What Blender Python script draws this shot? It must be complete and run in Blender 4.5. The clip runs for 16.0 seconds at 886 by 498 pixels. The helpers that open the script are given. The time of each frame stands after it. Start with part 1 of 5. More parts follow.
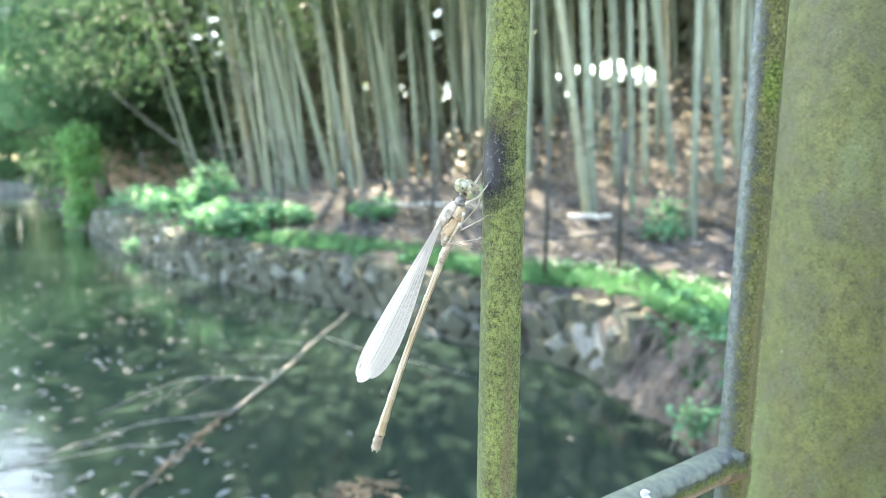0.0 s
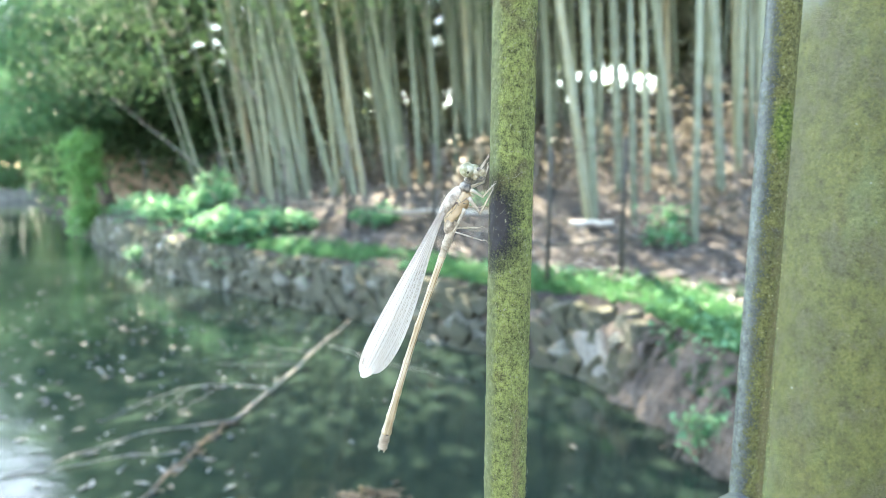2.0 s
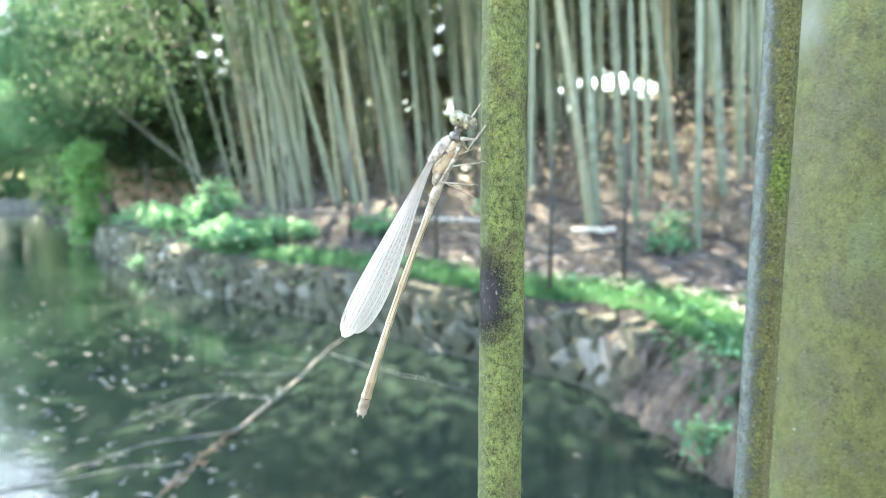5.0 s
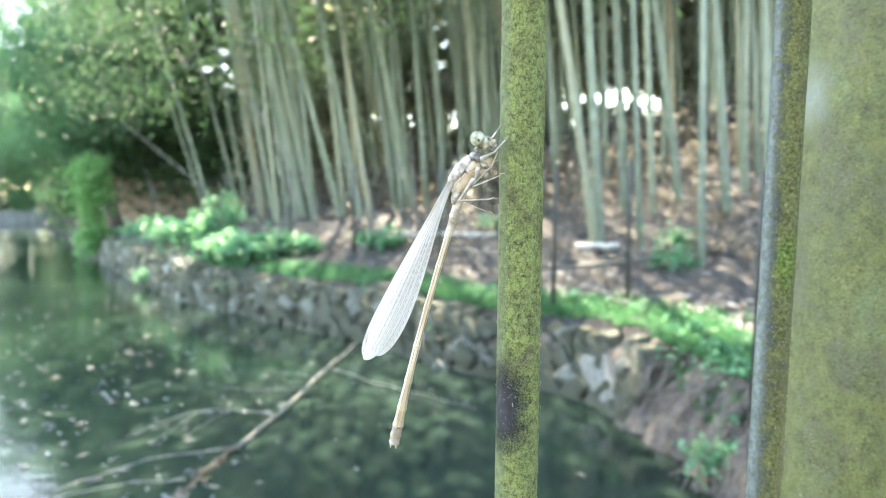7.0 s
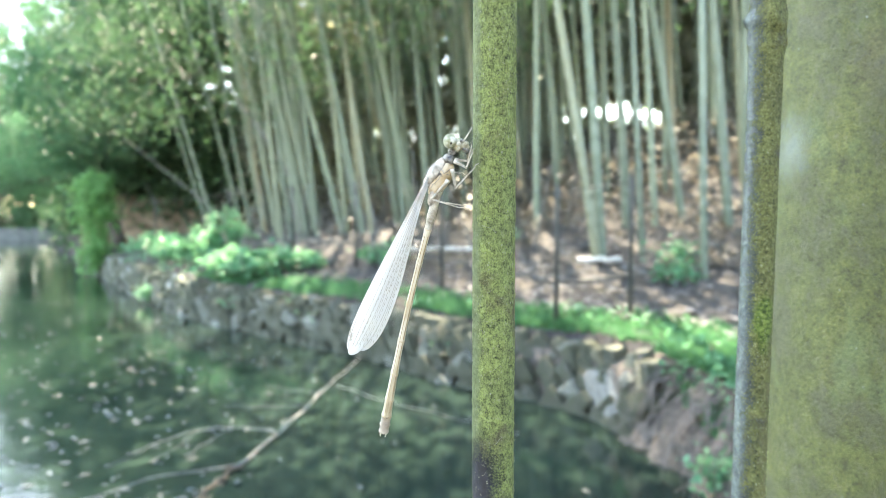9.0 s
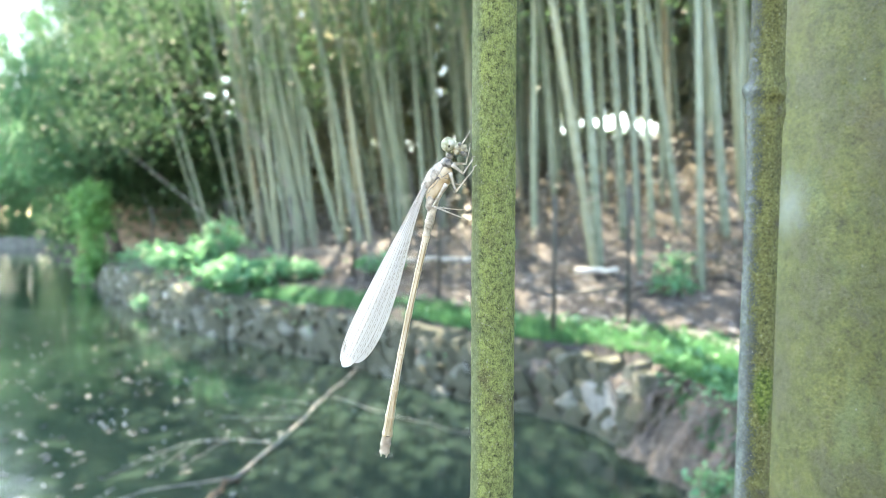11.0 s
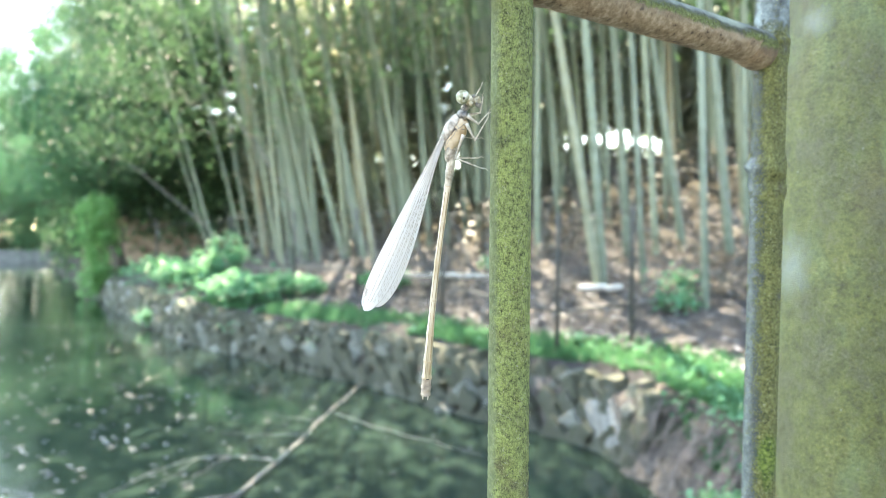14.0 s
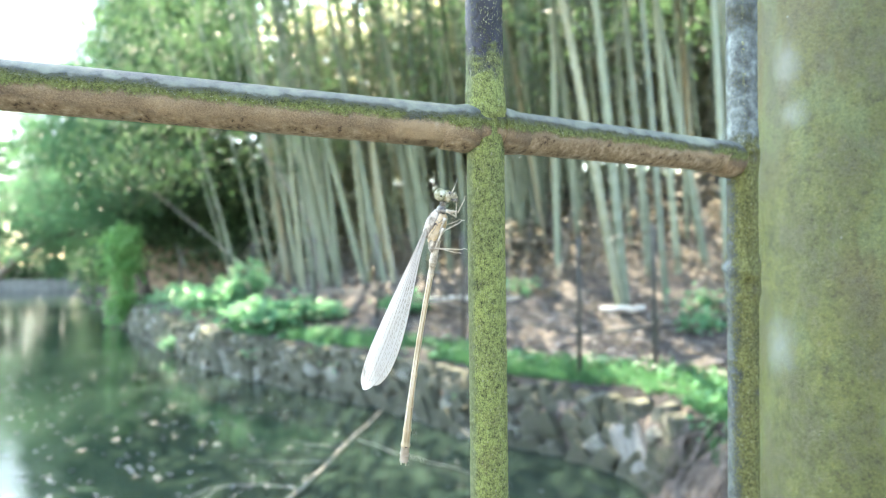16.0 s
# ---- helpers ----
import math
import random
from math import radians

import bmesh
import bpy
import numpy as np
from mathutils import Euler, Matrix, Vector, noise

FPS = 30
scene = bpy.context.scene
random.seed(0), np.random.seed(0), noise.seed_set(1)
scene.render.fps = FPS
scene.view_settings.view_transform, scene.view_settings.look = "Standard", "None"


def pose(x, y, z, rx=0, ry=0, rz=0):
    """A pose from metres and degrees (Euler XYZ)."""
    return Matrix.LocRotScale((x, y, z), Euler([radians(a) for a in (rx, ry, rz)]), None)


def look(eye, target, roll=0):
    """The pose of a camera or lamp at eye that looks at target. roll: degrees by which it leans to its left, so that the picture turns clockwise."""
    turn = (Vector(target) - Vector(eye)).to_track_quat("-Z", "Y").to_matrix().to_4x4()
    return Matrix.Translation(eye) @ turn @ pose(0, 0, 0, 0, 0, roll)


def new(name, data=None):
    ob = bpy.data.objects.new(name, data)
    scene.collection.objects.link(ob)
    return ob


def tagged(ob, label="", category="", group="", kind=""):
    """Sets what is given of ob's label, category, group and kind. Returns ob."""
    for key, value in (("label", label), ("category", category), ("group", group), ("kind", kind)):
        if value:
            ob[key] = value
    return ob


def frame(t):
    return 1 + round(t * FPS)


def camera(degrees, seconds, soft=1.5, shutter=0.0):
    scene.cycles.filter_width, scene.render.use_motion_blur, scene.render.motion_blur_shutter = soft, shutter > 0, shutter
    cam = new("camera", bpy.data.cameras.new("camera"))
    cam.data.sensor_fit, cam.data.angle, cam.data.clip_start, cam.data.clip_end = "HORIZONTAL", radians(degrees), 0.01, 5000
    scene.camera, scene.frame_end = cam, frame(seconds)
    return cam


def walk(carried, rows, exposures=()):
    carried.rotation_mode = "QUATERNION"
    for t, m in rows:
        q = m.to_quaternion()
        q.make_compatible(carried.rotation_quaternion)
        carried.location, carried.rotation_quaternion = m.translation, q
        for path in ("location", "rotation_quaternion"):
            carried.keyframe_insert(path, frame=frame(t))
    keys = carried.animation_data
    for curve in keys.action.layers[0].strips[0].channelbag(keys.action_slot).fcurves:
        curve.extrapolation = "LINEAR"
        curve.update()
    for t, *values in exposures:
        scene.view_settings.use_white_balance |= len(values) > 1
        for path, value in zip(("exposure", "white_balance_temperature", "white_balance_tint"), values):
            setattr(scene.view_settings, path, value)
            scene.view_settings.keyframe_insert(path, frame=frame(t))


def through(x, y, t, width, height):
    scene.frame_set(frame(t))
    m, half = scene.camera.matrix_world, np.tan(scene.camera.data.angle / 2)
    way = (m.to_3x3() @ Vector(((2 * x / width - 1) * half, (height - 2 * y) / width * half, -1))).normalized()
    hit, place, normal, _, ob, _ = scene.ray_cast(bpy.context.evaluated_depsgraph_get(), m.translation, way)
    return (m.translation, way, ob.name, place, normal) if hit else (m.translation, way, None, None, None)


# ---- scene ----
# ================= camera and its walk =================
cam = camera(70.17, 16.0, soft=0.85)
cam.data.dof.use_dof = True
cam.data.dof.focus_distance = 0.104
cam.data.dof.aperture_fstop = 25.0
PATH = [
    (0, pose(0.0000, 0.0000, 1.5500, 82.97, -0.71, 0.09)),
    (0.5, pose(0.0013, 0.0026, 1.5502, 83.03, -0.64, 0.11)),
    (1, pose(0.0011, 0.0042, 1.5529, 83.16, -0.55, 0.20)),
    (1.5, pose(-0.0008, 0.0069, 1.5556, 83.31, -0.60, 0.25)),
    (2, pose(-0.0005, 0.0040, 1.5583, 83.52, -0.54, 0.24)),
    (2.5, pose(-0.0009, 0.0051, 1.5578, 83.70, -0.42, 0.18)),
    (3, pose(0.0008, 0.0028, 1.5618, 83.87, -0.39, 0.17)),
    (3.5, pose(0.0031, 0.0026, 1.5626, 84.00, -0.31, 0.21)),
    (4, pose(0.0007, 0.0074, 1.5639, 83.98, -0.26, 0.29)),
    (6.5, pose(0.0026, 0.0052, 1.5788, 85.03, -0.16, 0.59)),
    (7, pose(-0.0011, 0.0045, 1.5837, 85.40, -0.44, 0.74)),
    (7.5, pose(0.0012, 0.0039, 1.5859, 85.76, -0.39, 0.86)),
    (8, pose(0.0027, 0.0016, 1.5883, 86.09, -0.32, 0.93)),
    (8.5, pose(0.0040, 0.0005, 1.5927, 86.44, -0.17, 0.93)),
    (9, pose(0.0033, 0.0020, 1.5948, 86.67, -0.01, 0.95)),
    (11.5, pose(0.0030, 0.0037, 1.6110, 87.76, -0.18, 0.70)),
    (12, pose(0.0026, 0.0039, 1.6128, 87.98, -0.21, 0.70)),
    (12.5, pose(0.0017, 0.0042, 1.6154, 88.12, -0.23, 0.67)),
    (13, pose(0.0003, 0.0047, 1.6190, 88.31, -0.24, 0.72)),
    (13.5, pose(-0.0006, 0.0005, 1.6202, 88.62, -0.40, 0.86)),
    (14, pose(0.0005, -0.0020, 1.6213, 88.89, -0.41, 1.03)),
    (14.5, pose(0.0061, -0.0110, 1.6261, 89.35, -0.20, 1.18)),
    (15, pose(0.0090, -0.0151, 1.6307, 89.87, 0.41, 1.79)),
    (15.5, pose(0.0098, -0.0156, 1.6379, 90.44, 0.68, 2.44)),
    (16, pose(0.0076, -0.0121, 1.6414, 90.89, 0.59, 2.87)),
]
walk(cam, PATH)

# ================= world, sun, exposure =================
SUN_LEFT, SUN_UP = radians(14), radians(56)
SUN_WAY = Vector((-math.sin(SUN_LEFT) * math.cos(SUN_UP), math.cos(SUN_LEFT) * math.cos(SUN_UP), math.sin(SUN_UP)))
world = bpy.data.worlds.new("world")
scene.world = world
world.use_nodes = True
sky = world.node_tree.nodes.new("ShaderNodeTexSky")
sky.sky_type, sky.sun_disc = "NISHITA", False
sky.sun_elevation, sky.sun_rotation = SUN_UP, -SUN_LEFT
world.node_tree.nodes["Background"].inputs["Strength"].default_value = 0.15
world.node_tree.links.new(sky.outputs[0], world.node_tree.nodes["Background"].inputs["Color"])
sun = new("sun", bpy.data.lights.new("sun", "SUN"))
sun.data.energy, sun.data.angle, sun.data.color = 3.6, radians(0.55), (1.0, 0.95, 0.87)
sun.matrix_world = look((0, 0, 20), Vector((0, 0, 20)) - SUN_WAY)
scene.view_settings.exposure = 3.75
scene.view_settings.use_white_balance = True
scene.view_settings.white_balance_temperature, scene.view_settings.white_balance_tint = 8050, 6

# ================= materials =================
MM = 0.001


class Nodes:
    """A principled material and short ways to wire it."""

    def __init__(self, name, rough=0.7, metal=0.0):
        self.mat = bpy.data.materials.new(name)
        self.mat.use_nodes = True
        self.t = self.mat.node_tree
        self.bsdf = self.t.nodes["Principled BSDF"]
        self.bsdf.inputs["Roughness"].default_value = rough
        self.bsdf.inputs["Metallic"].default_value = metal

    def add(self, kind, **values):
        n = self.t.nodes.new(kind)
        for k, v in values.items():
            n.inputs[k].default_value = v
        return n

    def link(self, a, b):
        self.t.links.new(a, b)

    def coords(self, which="Object", scale=(1, 1, 1)):
        m = self.add("ShaderNodeMapping", Scale=scale)
        self.link(self.add("ShaderNodeTexCoord").outputs[which], m.inputs["Vector"])
        return m.outputs[0]

    def noise(self, scale, detail=3.0, rough=0.55, vec=None, stretch=(1, 1, 1)):
        n = self.add("ShaderNodeTexNoise", Scale=scale, Detail=detail, Roughness=rough)
        self.link(vec or self.coords(scale=stretch), n.inputs["Vector"])
        return n.outputs["Fac"]

    def ramp(self, fac, stops):
        r = self.add("ShaderNodeValToRGB")
        e = r.color_ramp.elements
        while len(e) < len(stops):
            e.new(0.5)
        for k, (p, c) in zip(e, stops):
            k.position, k.color = p, (*c, 1) if len(c) == 3 else c
        self.link(fac, r.inputs["Fac"])
        return r.outputs["Color"]

    def mask(self, fac, low, high):
        m = self.add("ShaderNodeMapRange")
        m.inputs["From Min"].default_value, m.inputs["From Max"].default_value = low, high
        self.link(fac, m.inputs["Value"])
        return m.outputs[0]

    def mix(self, fac, a, b, blend="MIX"):
        m = self.t.nodes.new("ShaderNodeMix")
        m.data_type, m.blend_type = "RGBA", blend
        for v, s in ((fac, m.inputs["Factor"]), (a, m.inputs["A"]), (b, m.inputs["B"])):
            if isinstance(v, (int, float)):
                s.default_value = v
            elif isinstance(v, tuple):
                s.default_value = (*v, 1)
            else:
                self.link(v, s)
        return m.outputs["Result"]

    def math(self, op, a, b=0.0):
        m = self.t.nodes.new("ShaderNodeMath")
        m.operation = op
        for v, s in ((a, m.inputs[0]), (b, m.inputs[1])):
            if isinstance(v, (int, float)):
                s.default_value = v
            else:
                self.link(v, s)
        return m.outputs[0]

    def color(self, c):
        if isinstance(c, tuple):
            self.bsdf.inputs["Base Color"].default_value = (*c, 1)
        else:
            self.link(c, self.bsdf.inputs["Base Color"])
        return self

    def rough(self, fac):
        self.link(fac, self.bsdf.inputs["Roughness"])
        return self

    def bump(self, height, strength=0.5, distance=0.01):
        b = self.add("ShaderNodeBump", Strength=strength, Distance=distance)
        self.link(height, b.inputs["Height"])
        self.link(b.outputs[0], self.bsdf.inputs["Normal"])
        return self

    def reach(self, place, size):
        """How far a point lies from a place, in parts of a size."""
        d = self.add("ShaderNodeVectorMath")
        d.operation = "SUBTRACT"
        d.inputs[1].default_value = place
        self.link(self.coords(), d.inputs[0])
        e = self.add("ShaderNodeVectorMath")
        e.operation = "MULTIPLY"
        e.inputs[1].default_value = tuple(1 / v for v in size)
        self.link(d.outputs[0], e.inputs[0])
        g = self.add("ShaderNodeVectorMath")
        g.operation = "LENGTH"
        self.link(e.outputs[0], g.inputs[0])
        return g.outputs["Value"]

    def island(self):
        return self.add("ShaderNodeNewGeometry").outputs["Random Per Island"]

    def each(self):
        return self.add("ShaderNodeObjectInfo").outputs["Random"]


def leaf_material(name, dark, mid, light, through=0.35, rough=0.5):
    n = Nodes(name, rough)
    c = n.ramp(n.island(), [(0.0, dark), (0.55, mid), (1.0, light)])
    c = n.mix(0.35, c, n.ramp(n.noise(1.3, 2), [(0.3, dark), (0.7, light)]))
    n.color(c)
    tr = n.add("ShaderNodeBsdfTranslucent")
    n.link(n.mix(0.6, c, light), tr.inputs["Color"])
    m = n.add("ShaderNodeMixShader", Fac=through)
    n.link(n.bsdf.outputs[0], m.inputs[1])
    n.link(tr.outputs[0], m.inputs[2])
    n.link(m.outputs[0], n.t.nodes["Material Output"].inputs["Surface"])
    return n.mat


def mossy_metal(name, bare, green, paint=(0.045, 0.055, 0.075), under=True, spot=None, soft=0.12, above=None, lumpy=0.45, stain=None, tuft=None, ragged=1.0, crust=(-0.6, -0.8), flecks=0.0, lit_film=None):
    """Old painted steel: paint, green algae and moss, tan dirt, rust on the underside. Side and top light is put into
    the colour.
    """
    n = Nodes(name, 0.75)
    fine = n.noise(3600, 5, 0.7)
    mid = n.noise(420, 4, 0.6)
    large = n.noise(75, 4, 0.6)
    clump = n.noise(1150, 3, 0.6)
    moss = n.ramp(n.math("ADD", n.math("MULTIPLY", fine, 1 - lumpy), n.math("MULTIPLY", clump, lumpy)), [(0.35, (0.02, 0.025, 0.01)), (0.47, tuple(green)), (0.57, tuple(1.6 * v for v in green)), (0.66, (0.42, 0.43, 0.23))])
    moss = n.mix(n.mask(n.math("ADD", n.math("MULTIPLY", large, 0.6), n.math("MULTIPLY", mid, 0.4)), 0.38, 0.62), n.mix(0.45, moss, (0.45, 0.42, 0.4), "MULTIPLY"), n.mix(0.3, moss, (1.0, 1.0, 0.6), "SOFT_LIGHT"))
    dirt = n.ramp(fine, [(0.3, (0.05, 0.045, 0.025)), (0.7, (0.2, 0.17, 0.09))])
    steel = n.ramp(mid, [(0.32, tuple(0.4 * v for v in paint)), (0.48, tuple(paint)), (0.68, tuple(2.2 * v for v in paint))])
    c = n.mix(n.mask(n.math("ADD", large, n.math("MULTIPLY", mid, 0.35)), 0.74, 0.9), moss, dirt)
    worn = n.mask(n.math("ADD", n.math("MULTIPLY", large, 0.7), n.math("MULTIPLY", fine, 0.4)), 1.0 - bare, 1.0 + soft - bare)
    if above:
        h = n.add("ShaderNodeSeparateXYZ")
        n.link(n.coords(), h.inputs[0])
        up = n.math("ADD", h.outputs["Z"], n.math("MULTIPLY", n.math("SUBTRACT", mid, 0.5), 0.02))
        worn = n.math("MAXIMUM", worn, n.math("MULTIPLY", n.mask(up, above, above + 0.006), n.mask(n.math("ADD", fine, large), 1.25, 1.1)))
    if stain:
        far = n.math("ADD", n.reach(*stain), n.math("ADD", n.math("MULTIPLY", n.math("SUBTRACT", mid, 0.5), 1.4), n.math("MULTIPLY", n.math("SUBTRACT", fine, 0.5), 1.2)))
        c = n.mix(n.math("MULTIPLY", n.mask(far, 1.15, 0.6), 0.8), c, n.ramp(fine, [(0.3, (0.17, 0.145, 0.06)), (0.7, (0.42, 0.37, 0.19))]))
    if tuft:
        far = n.math("ADD", n.reach(*tuft), n.math("ADD", n.math("MULTIPLY", n.math("SUBTRACT", mid, 0.5), 1.2), n.math("MULTIPLY", n.math("SUBTRACT", clump, 0.5), 1.0)))
        c = n.mix(n.math("MULTIPLY", n.mask(far, 1.1, 0.6), 0.85), c, n.ramp(clump, [(0.35, (0.04, 0.075, 0.01)), (0.5, (0.14, 0.22, 0.03)), (0.65, (0.3, 0.4, 0.08))]))
    if spot:
        near = n.math("SUBTRACT", 1.35, n.math("ADD", n.reach(*spot), n.math("ADD", n.math("MULTIPLY", n.math("SUBTRACT", mid, 0.5), 2.0 * ragged), n.math("MULTIPLY", n.math("SUBTRACT", fine, 0.5), 2.8 * ragged))))
        worn = n.math("MAXIMUM", worn, n.mask(near, 0.15, 0.75))
    if flecks:
        c = n.mix(n.math("MULTIPLY", n.mask(n.noise(2300, 4, 0.72, stretch=(1, 1, 0.5)), 0.52, 0.6), flecks), c, (0.028, 0.033, 0.018))
    # lighter, smoother strip on the rod's left: side light put into the colour
    if lit_film is not None:
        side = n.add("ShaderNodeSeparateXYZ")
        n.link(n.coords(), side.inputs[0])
        thin = n.mask(n.math("ADD", side.outputs["X"], n.math("MULTIPLY", n.math("SUBTRACT", mid, 0.5), 0.0022)), lit_film + 0.0004, lit_film - 0.0003)
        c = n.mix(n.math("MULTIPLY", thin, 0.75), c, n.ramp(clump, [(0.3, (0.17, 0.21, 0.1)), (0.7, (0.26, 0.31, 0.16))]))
    c = n.mix(worn, c, steel)
    c = n.mix(n.mask(n.noise(2300, 2, 0.6), 0.66, 0.72), c, (0.4, 0.41, 0.27))
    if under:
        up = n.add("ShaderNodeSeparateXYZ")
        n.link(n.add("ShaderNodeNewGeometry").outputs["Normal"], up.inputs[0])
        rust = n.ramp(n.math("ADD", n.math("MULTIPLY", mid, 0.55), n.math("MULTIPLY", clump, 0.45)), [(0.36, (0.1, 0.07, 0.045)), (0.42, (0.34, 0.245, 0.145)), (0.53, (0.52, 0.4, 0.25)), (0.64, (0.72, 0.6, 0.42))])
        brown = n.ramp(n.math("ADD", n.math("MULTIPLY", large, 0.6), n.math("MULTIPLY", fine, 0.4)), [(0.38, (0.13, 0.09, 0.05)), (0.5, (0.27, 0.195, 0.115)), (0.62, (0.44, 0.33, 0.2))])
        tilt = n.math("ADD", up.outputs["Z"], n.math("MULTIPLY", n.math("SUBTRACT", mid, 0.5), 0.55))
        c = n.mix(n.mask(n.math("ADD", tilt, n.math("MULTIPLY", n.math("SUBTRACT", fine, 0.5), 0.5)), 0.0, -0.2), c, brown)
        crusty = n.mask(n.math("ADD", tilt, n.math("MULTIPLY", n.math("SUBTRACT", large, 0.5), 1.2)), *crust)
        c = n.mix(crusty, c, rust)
        # bare paint on the upward side, the sky's reflection put into its colour
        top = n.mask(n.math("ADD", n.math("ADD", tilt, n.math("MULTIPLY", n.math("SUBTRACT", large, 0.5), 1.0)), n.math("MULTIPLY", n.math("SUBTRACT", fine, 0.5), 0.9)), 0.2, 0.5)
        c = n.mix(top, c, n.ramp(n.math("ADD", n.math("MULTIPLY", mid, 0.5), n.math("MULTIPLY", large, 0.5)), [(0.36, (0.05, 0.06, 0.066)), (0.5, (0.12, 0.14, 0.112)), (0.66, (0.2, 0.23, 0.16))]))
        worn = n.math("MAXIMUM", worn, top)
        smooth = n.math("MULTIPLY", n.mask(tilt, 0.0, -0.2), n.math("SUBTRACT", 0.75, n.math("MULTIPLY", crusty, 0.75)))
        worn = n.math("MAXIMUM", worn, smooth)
    n.color(c)
    n.rough(n.math("SUBTRACT", 0.9, n.math("MULTIPLY", worn, 0.35)))
    n.bump(n.math("MULTIPLY", n.math("ADD", fine, n.math("ADD", mid, clump)), n.math("SUBTRACT", 1.0, n.math("MULTIPLY", worn, 0.93))), 1.0, 0.0009)
    return n.mat


def post_material():
    """Grey-violet paint under a thin, finely speckled film of algae in soft blotches."""
    n = Nodes("algae_filmed_paint", 0.6)
    fine = n.noise(2600, 3, 0.65, stretch=(1, 1, 1.4))
    grain = n.noise(1050, 4, 0.7, stretch=(1, 1, 1.3))
    mid = n.noise(260, 5, 0.7, stretch=(1, 1, 0.8))
    blotch = n.noise(85, 5, 0.68, stretch=(1, 1, 0.7))
    broad = n.noise(28, 3, 0.5, stretch=(1, 1, 0.5))
    tone = n.ramp(mid, [(0.33, (0.064, 0.072, 0.027)), (0.48, (0.102, 0.116, 0.034)), (0.6, (0.136, 0.15, 0.042)), (0.7, (0.175, 0.18, 0.072))])
    speck = n.ramp(n.math("ADD", n.math("MULTIPLY", grain, 0.7), n.math("MULTIPLY", fine, 0.3)), [(0.36, (0.38, 0.38, 0.36)), (0.46, (0.95, 0.95, 0.92)), (0.55, (1.15, 1.15, 1.08)), (0.66, (1.7, 1.68, 1.5))])
    bare = n.math("ADD", n.math("ADD", n.math("MULTIPLY", blotch, 0.6), n.math("MULTIPLY", mid, 0.4)), n.math("MULTIPLY", n.math("SUBTRACT", grain, 0.5), 0.3))
    c = n.mix(n.math("MULTIPLY", n.mask(broad, 0.5, 0.66), 0.6), tone, (0.13, 0.108, 0.05))
    c = n.mix(n.math("MULTIPLY", n.mask(n.noise(60, 4, 0.6, stretch=(1, 1, 0.5)), 0.5, 0.6), 0.6), c, (0.14, 0.18, 0.075))
    c = n.mix(n.math("MULTIPLY", n.mask(bare, 0.5, 0.58), 0.66), c, (0.084, 0.084, 0.054))
    c = n.mix(1.0, c, speck, "MULTIPLY")
    # where the paint shows pale through the film, sheen put into its colour
    for place, size in (((0.0915, 0.0847, 1.2133), (0.0045, 0.006, 0.0085)), ((0.0930, 0.0808, 1.2995), (0.004, 0.005, 0.007)), ((0.0940, 0.0790, 1.2840), (0.003, 0.005, 0.004))):
        far = n.math("ADD", n.reach(place, size), n.math("ADD", n.math("MULTIPLY", n.math("SUBTRACT", mid, 0.5), 1.5), n.math("MULTIPLY", n.math("SUBTRACT", grain, 0.5), 1.2)))
        c = n.mix(n.math("MULTIPLY", n.mask(far, 1.3, 0.2), 0.5), c, (0.3, 0.34, 0.31))
    c = n.mix(n.mask(n.noise(520, 2), 0.75, 0.79), c, (0.42, 0.45, 0.42))
    n.color(c).rough(n.math("ADD", 0.34, n.math("MULTIPLY", grain, 0.25)))
    n.bump(n.math("ADD", fine, grain), 0.7, 0.0005)
    return n.mat


def stone_material(joined=False):
    n = Nodes("grey_stone", 0.85)
    base = n.ramp(n.island() if joined else n.each(), [(0.0, (0.09, 0.085, 0.068)), (0.55, (0.14, 0.132, 0.11)), (0.83, (0.18, 0.174, 0.15)), (0.9, (0.34, 0.335, 0.315)), (1.0, (0.44, 0.435, 0.415))])
    a = n.noise(9, 5, 0.65)
    c = n.mix(n.mask(a, 0.4, 0.6), base, (0.085, 0.1, 0.055))
    c = n.mix(0.5, c, n.ramp(n.noise(45, 4), [(0.3, (0.06, 0.06, 0.055)), (0.7, (0.5, 0.5, 0.48))]), "SOFT_LIGHT")
    n.color(c).bump(n.noise(28, 5, 0.65), 0.7, 0.03)
    return n.mat


def soil_material():
    n = Nodes("leaf_strewn_soil", 0.95)
    a = n.noise(2.2, 4)
    b = n.noise(24, 5, 0.7)
    c = n.ramp(b, [(0.28, (0.026, 0.023, 0.022)), (0.5, (0.06, 0.054, 0.053)), (0.68, (0.115, 0.105, 0.104)), (0.8, (0.23, 0.215, 0.215))])
    c = n.mix(n.mask(a, 0.45, 0.62), c, n.ramp(b, [(0.3, (0.04, 0.035, 0.03)), (0.75, (0.16, 0.135, 0.116))]))
    n.color(c).bump(b, 0.9, 0.05)
    return n.mat


def water_material():
    n = Nodes("murky_water", 0.02)
    n.bsdf.inputs["IOR"].default_value = 1.333
    c = n.ramp(n.noise(0.7, 3), [(0.3, (0.011, 0.021, 0.0165)), (0.7, (0.018, 0.032, 0.025))])
    n.color(c)
    w = n.math("ADD", n.noise(1.3, 3, 0.5, stretch=(1.0, 1.6, 1)), n.math("MULTIPLY", n.noise(7.5, 3, 0.6, stretch=(1.0, 1.7, 1)), 0.45))
    n.bump(w, 0.085, 0.06)
    return n.mat


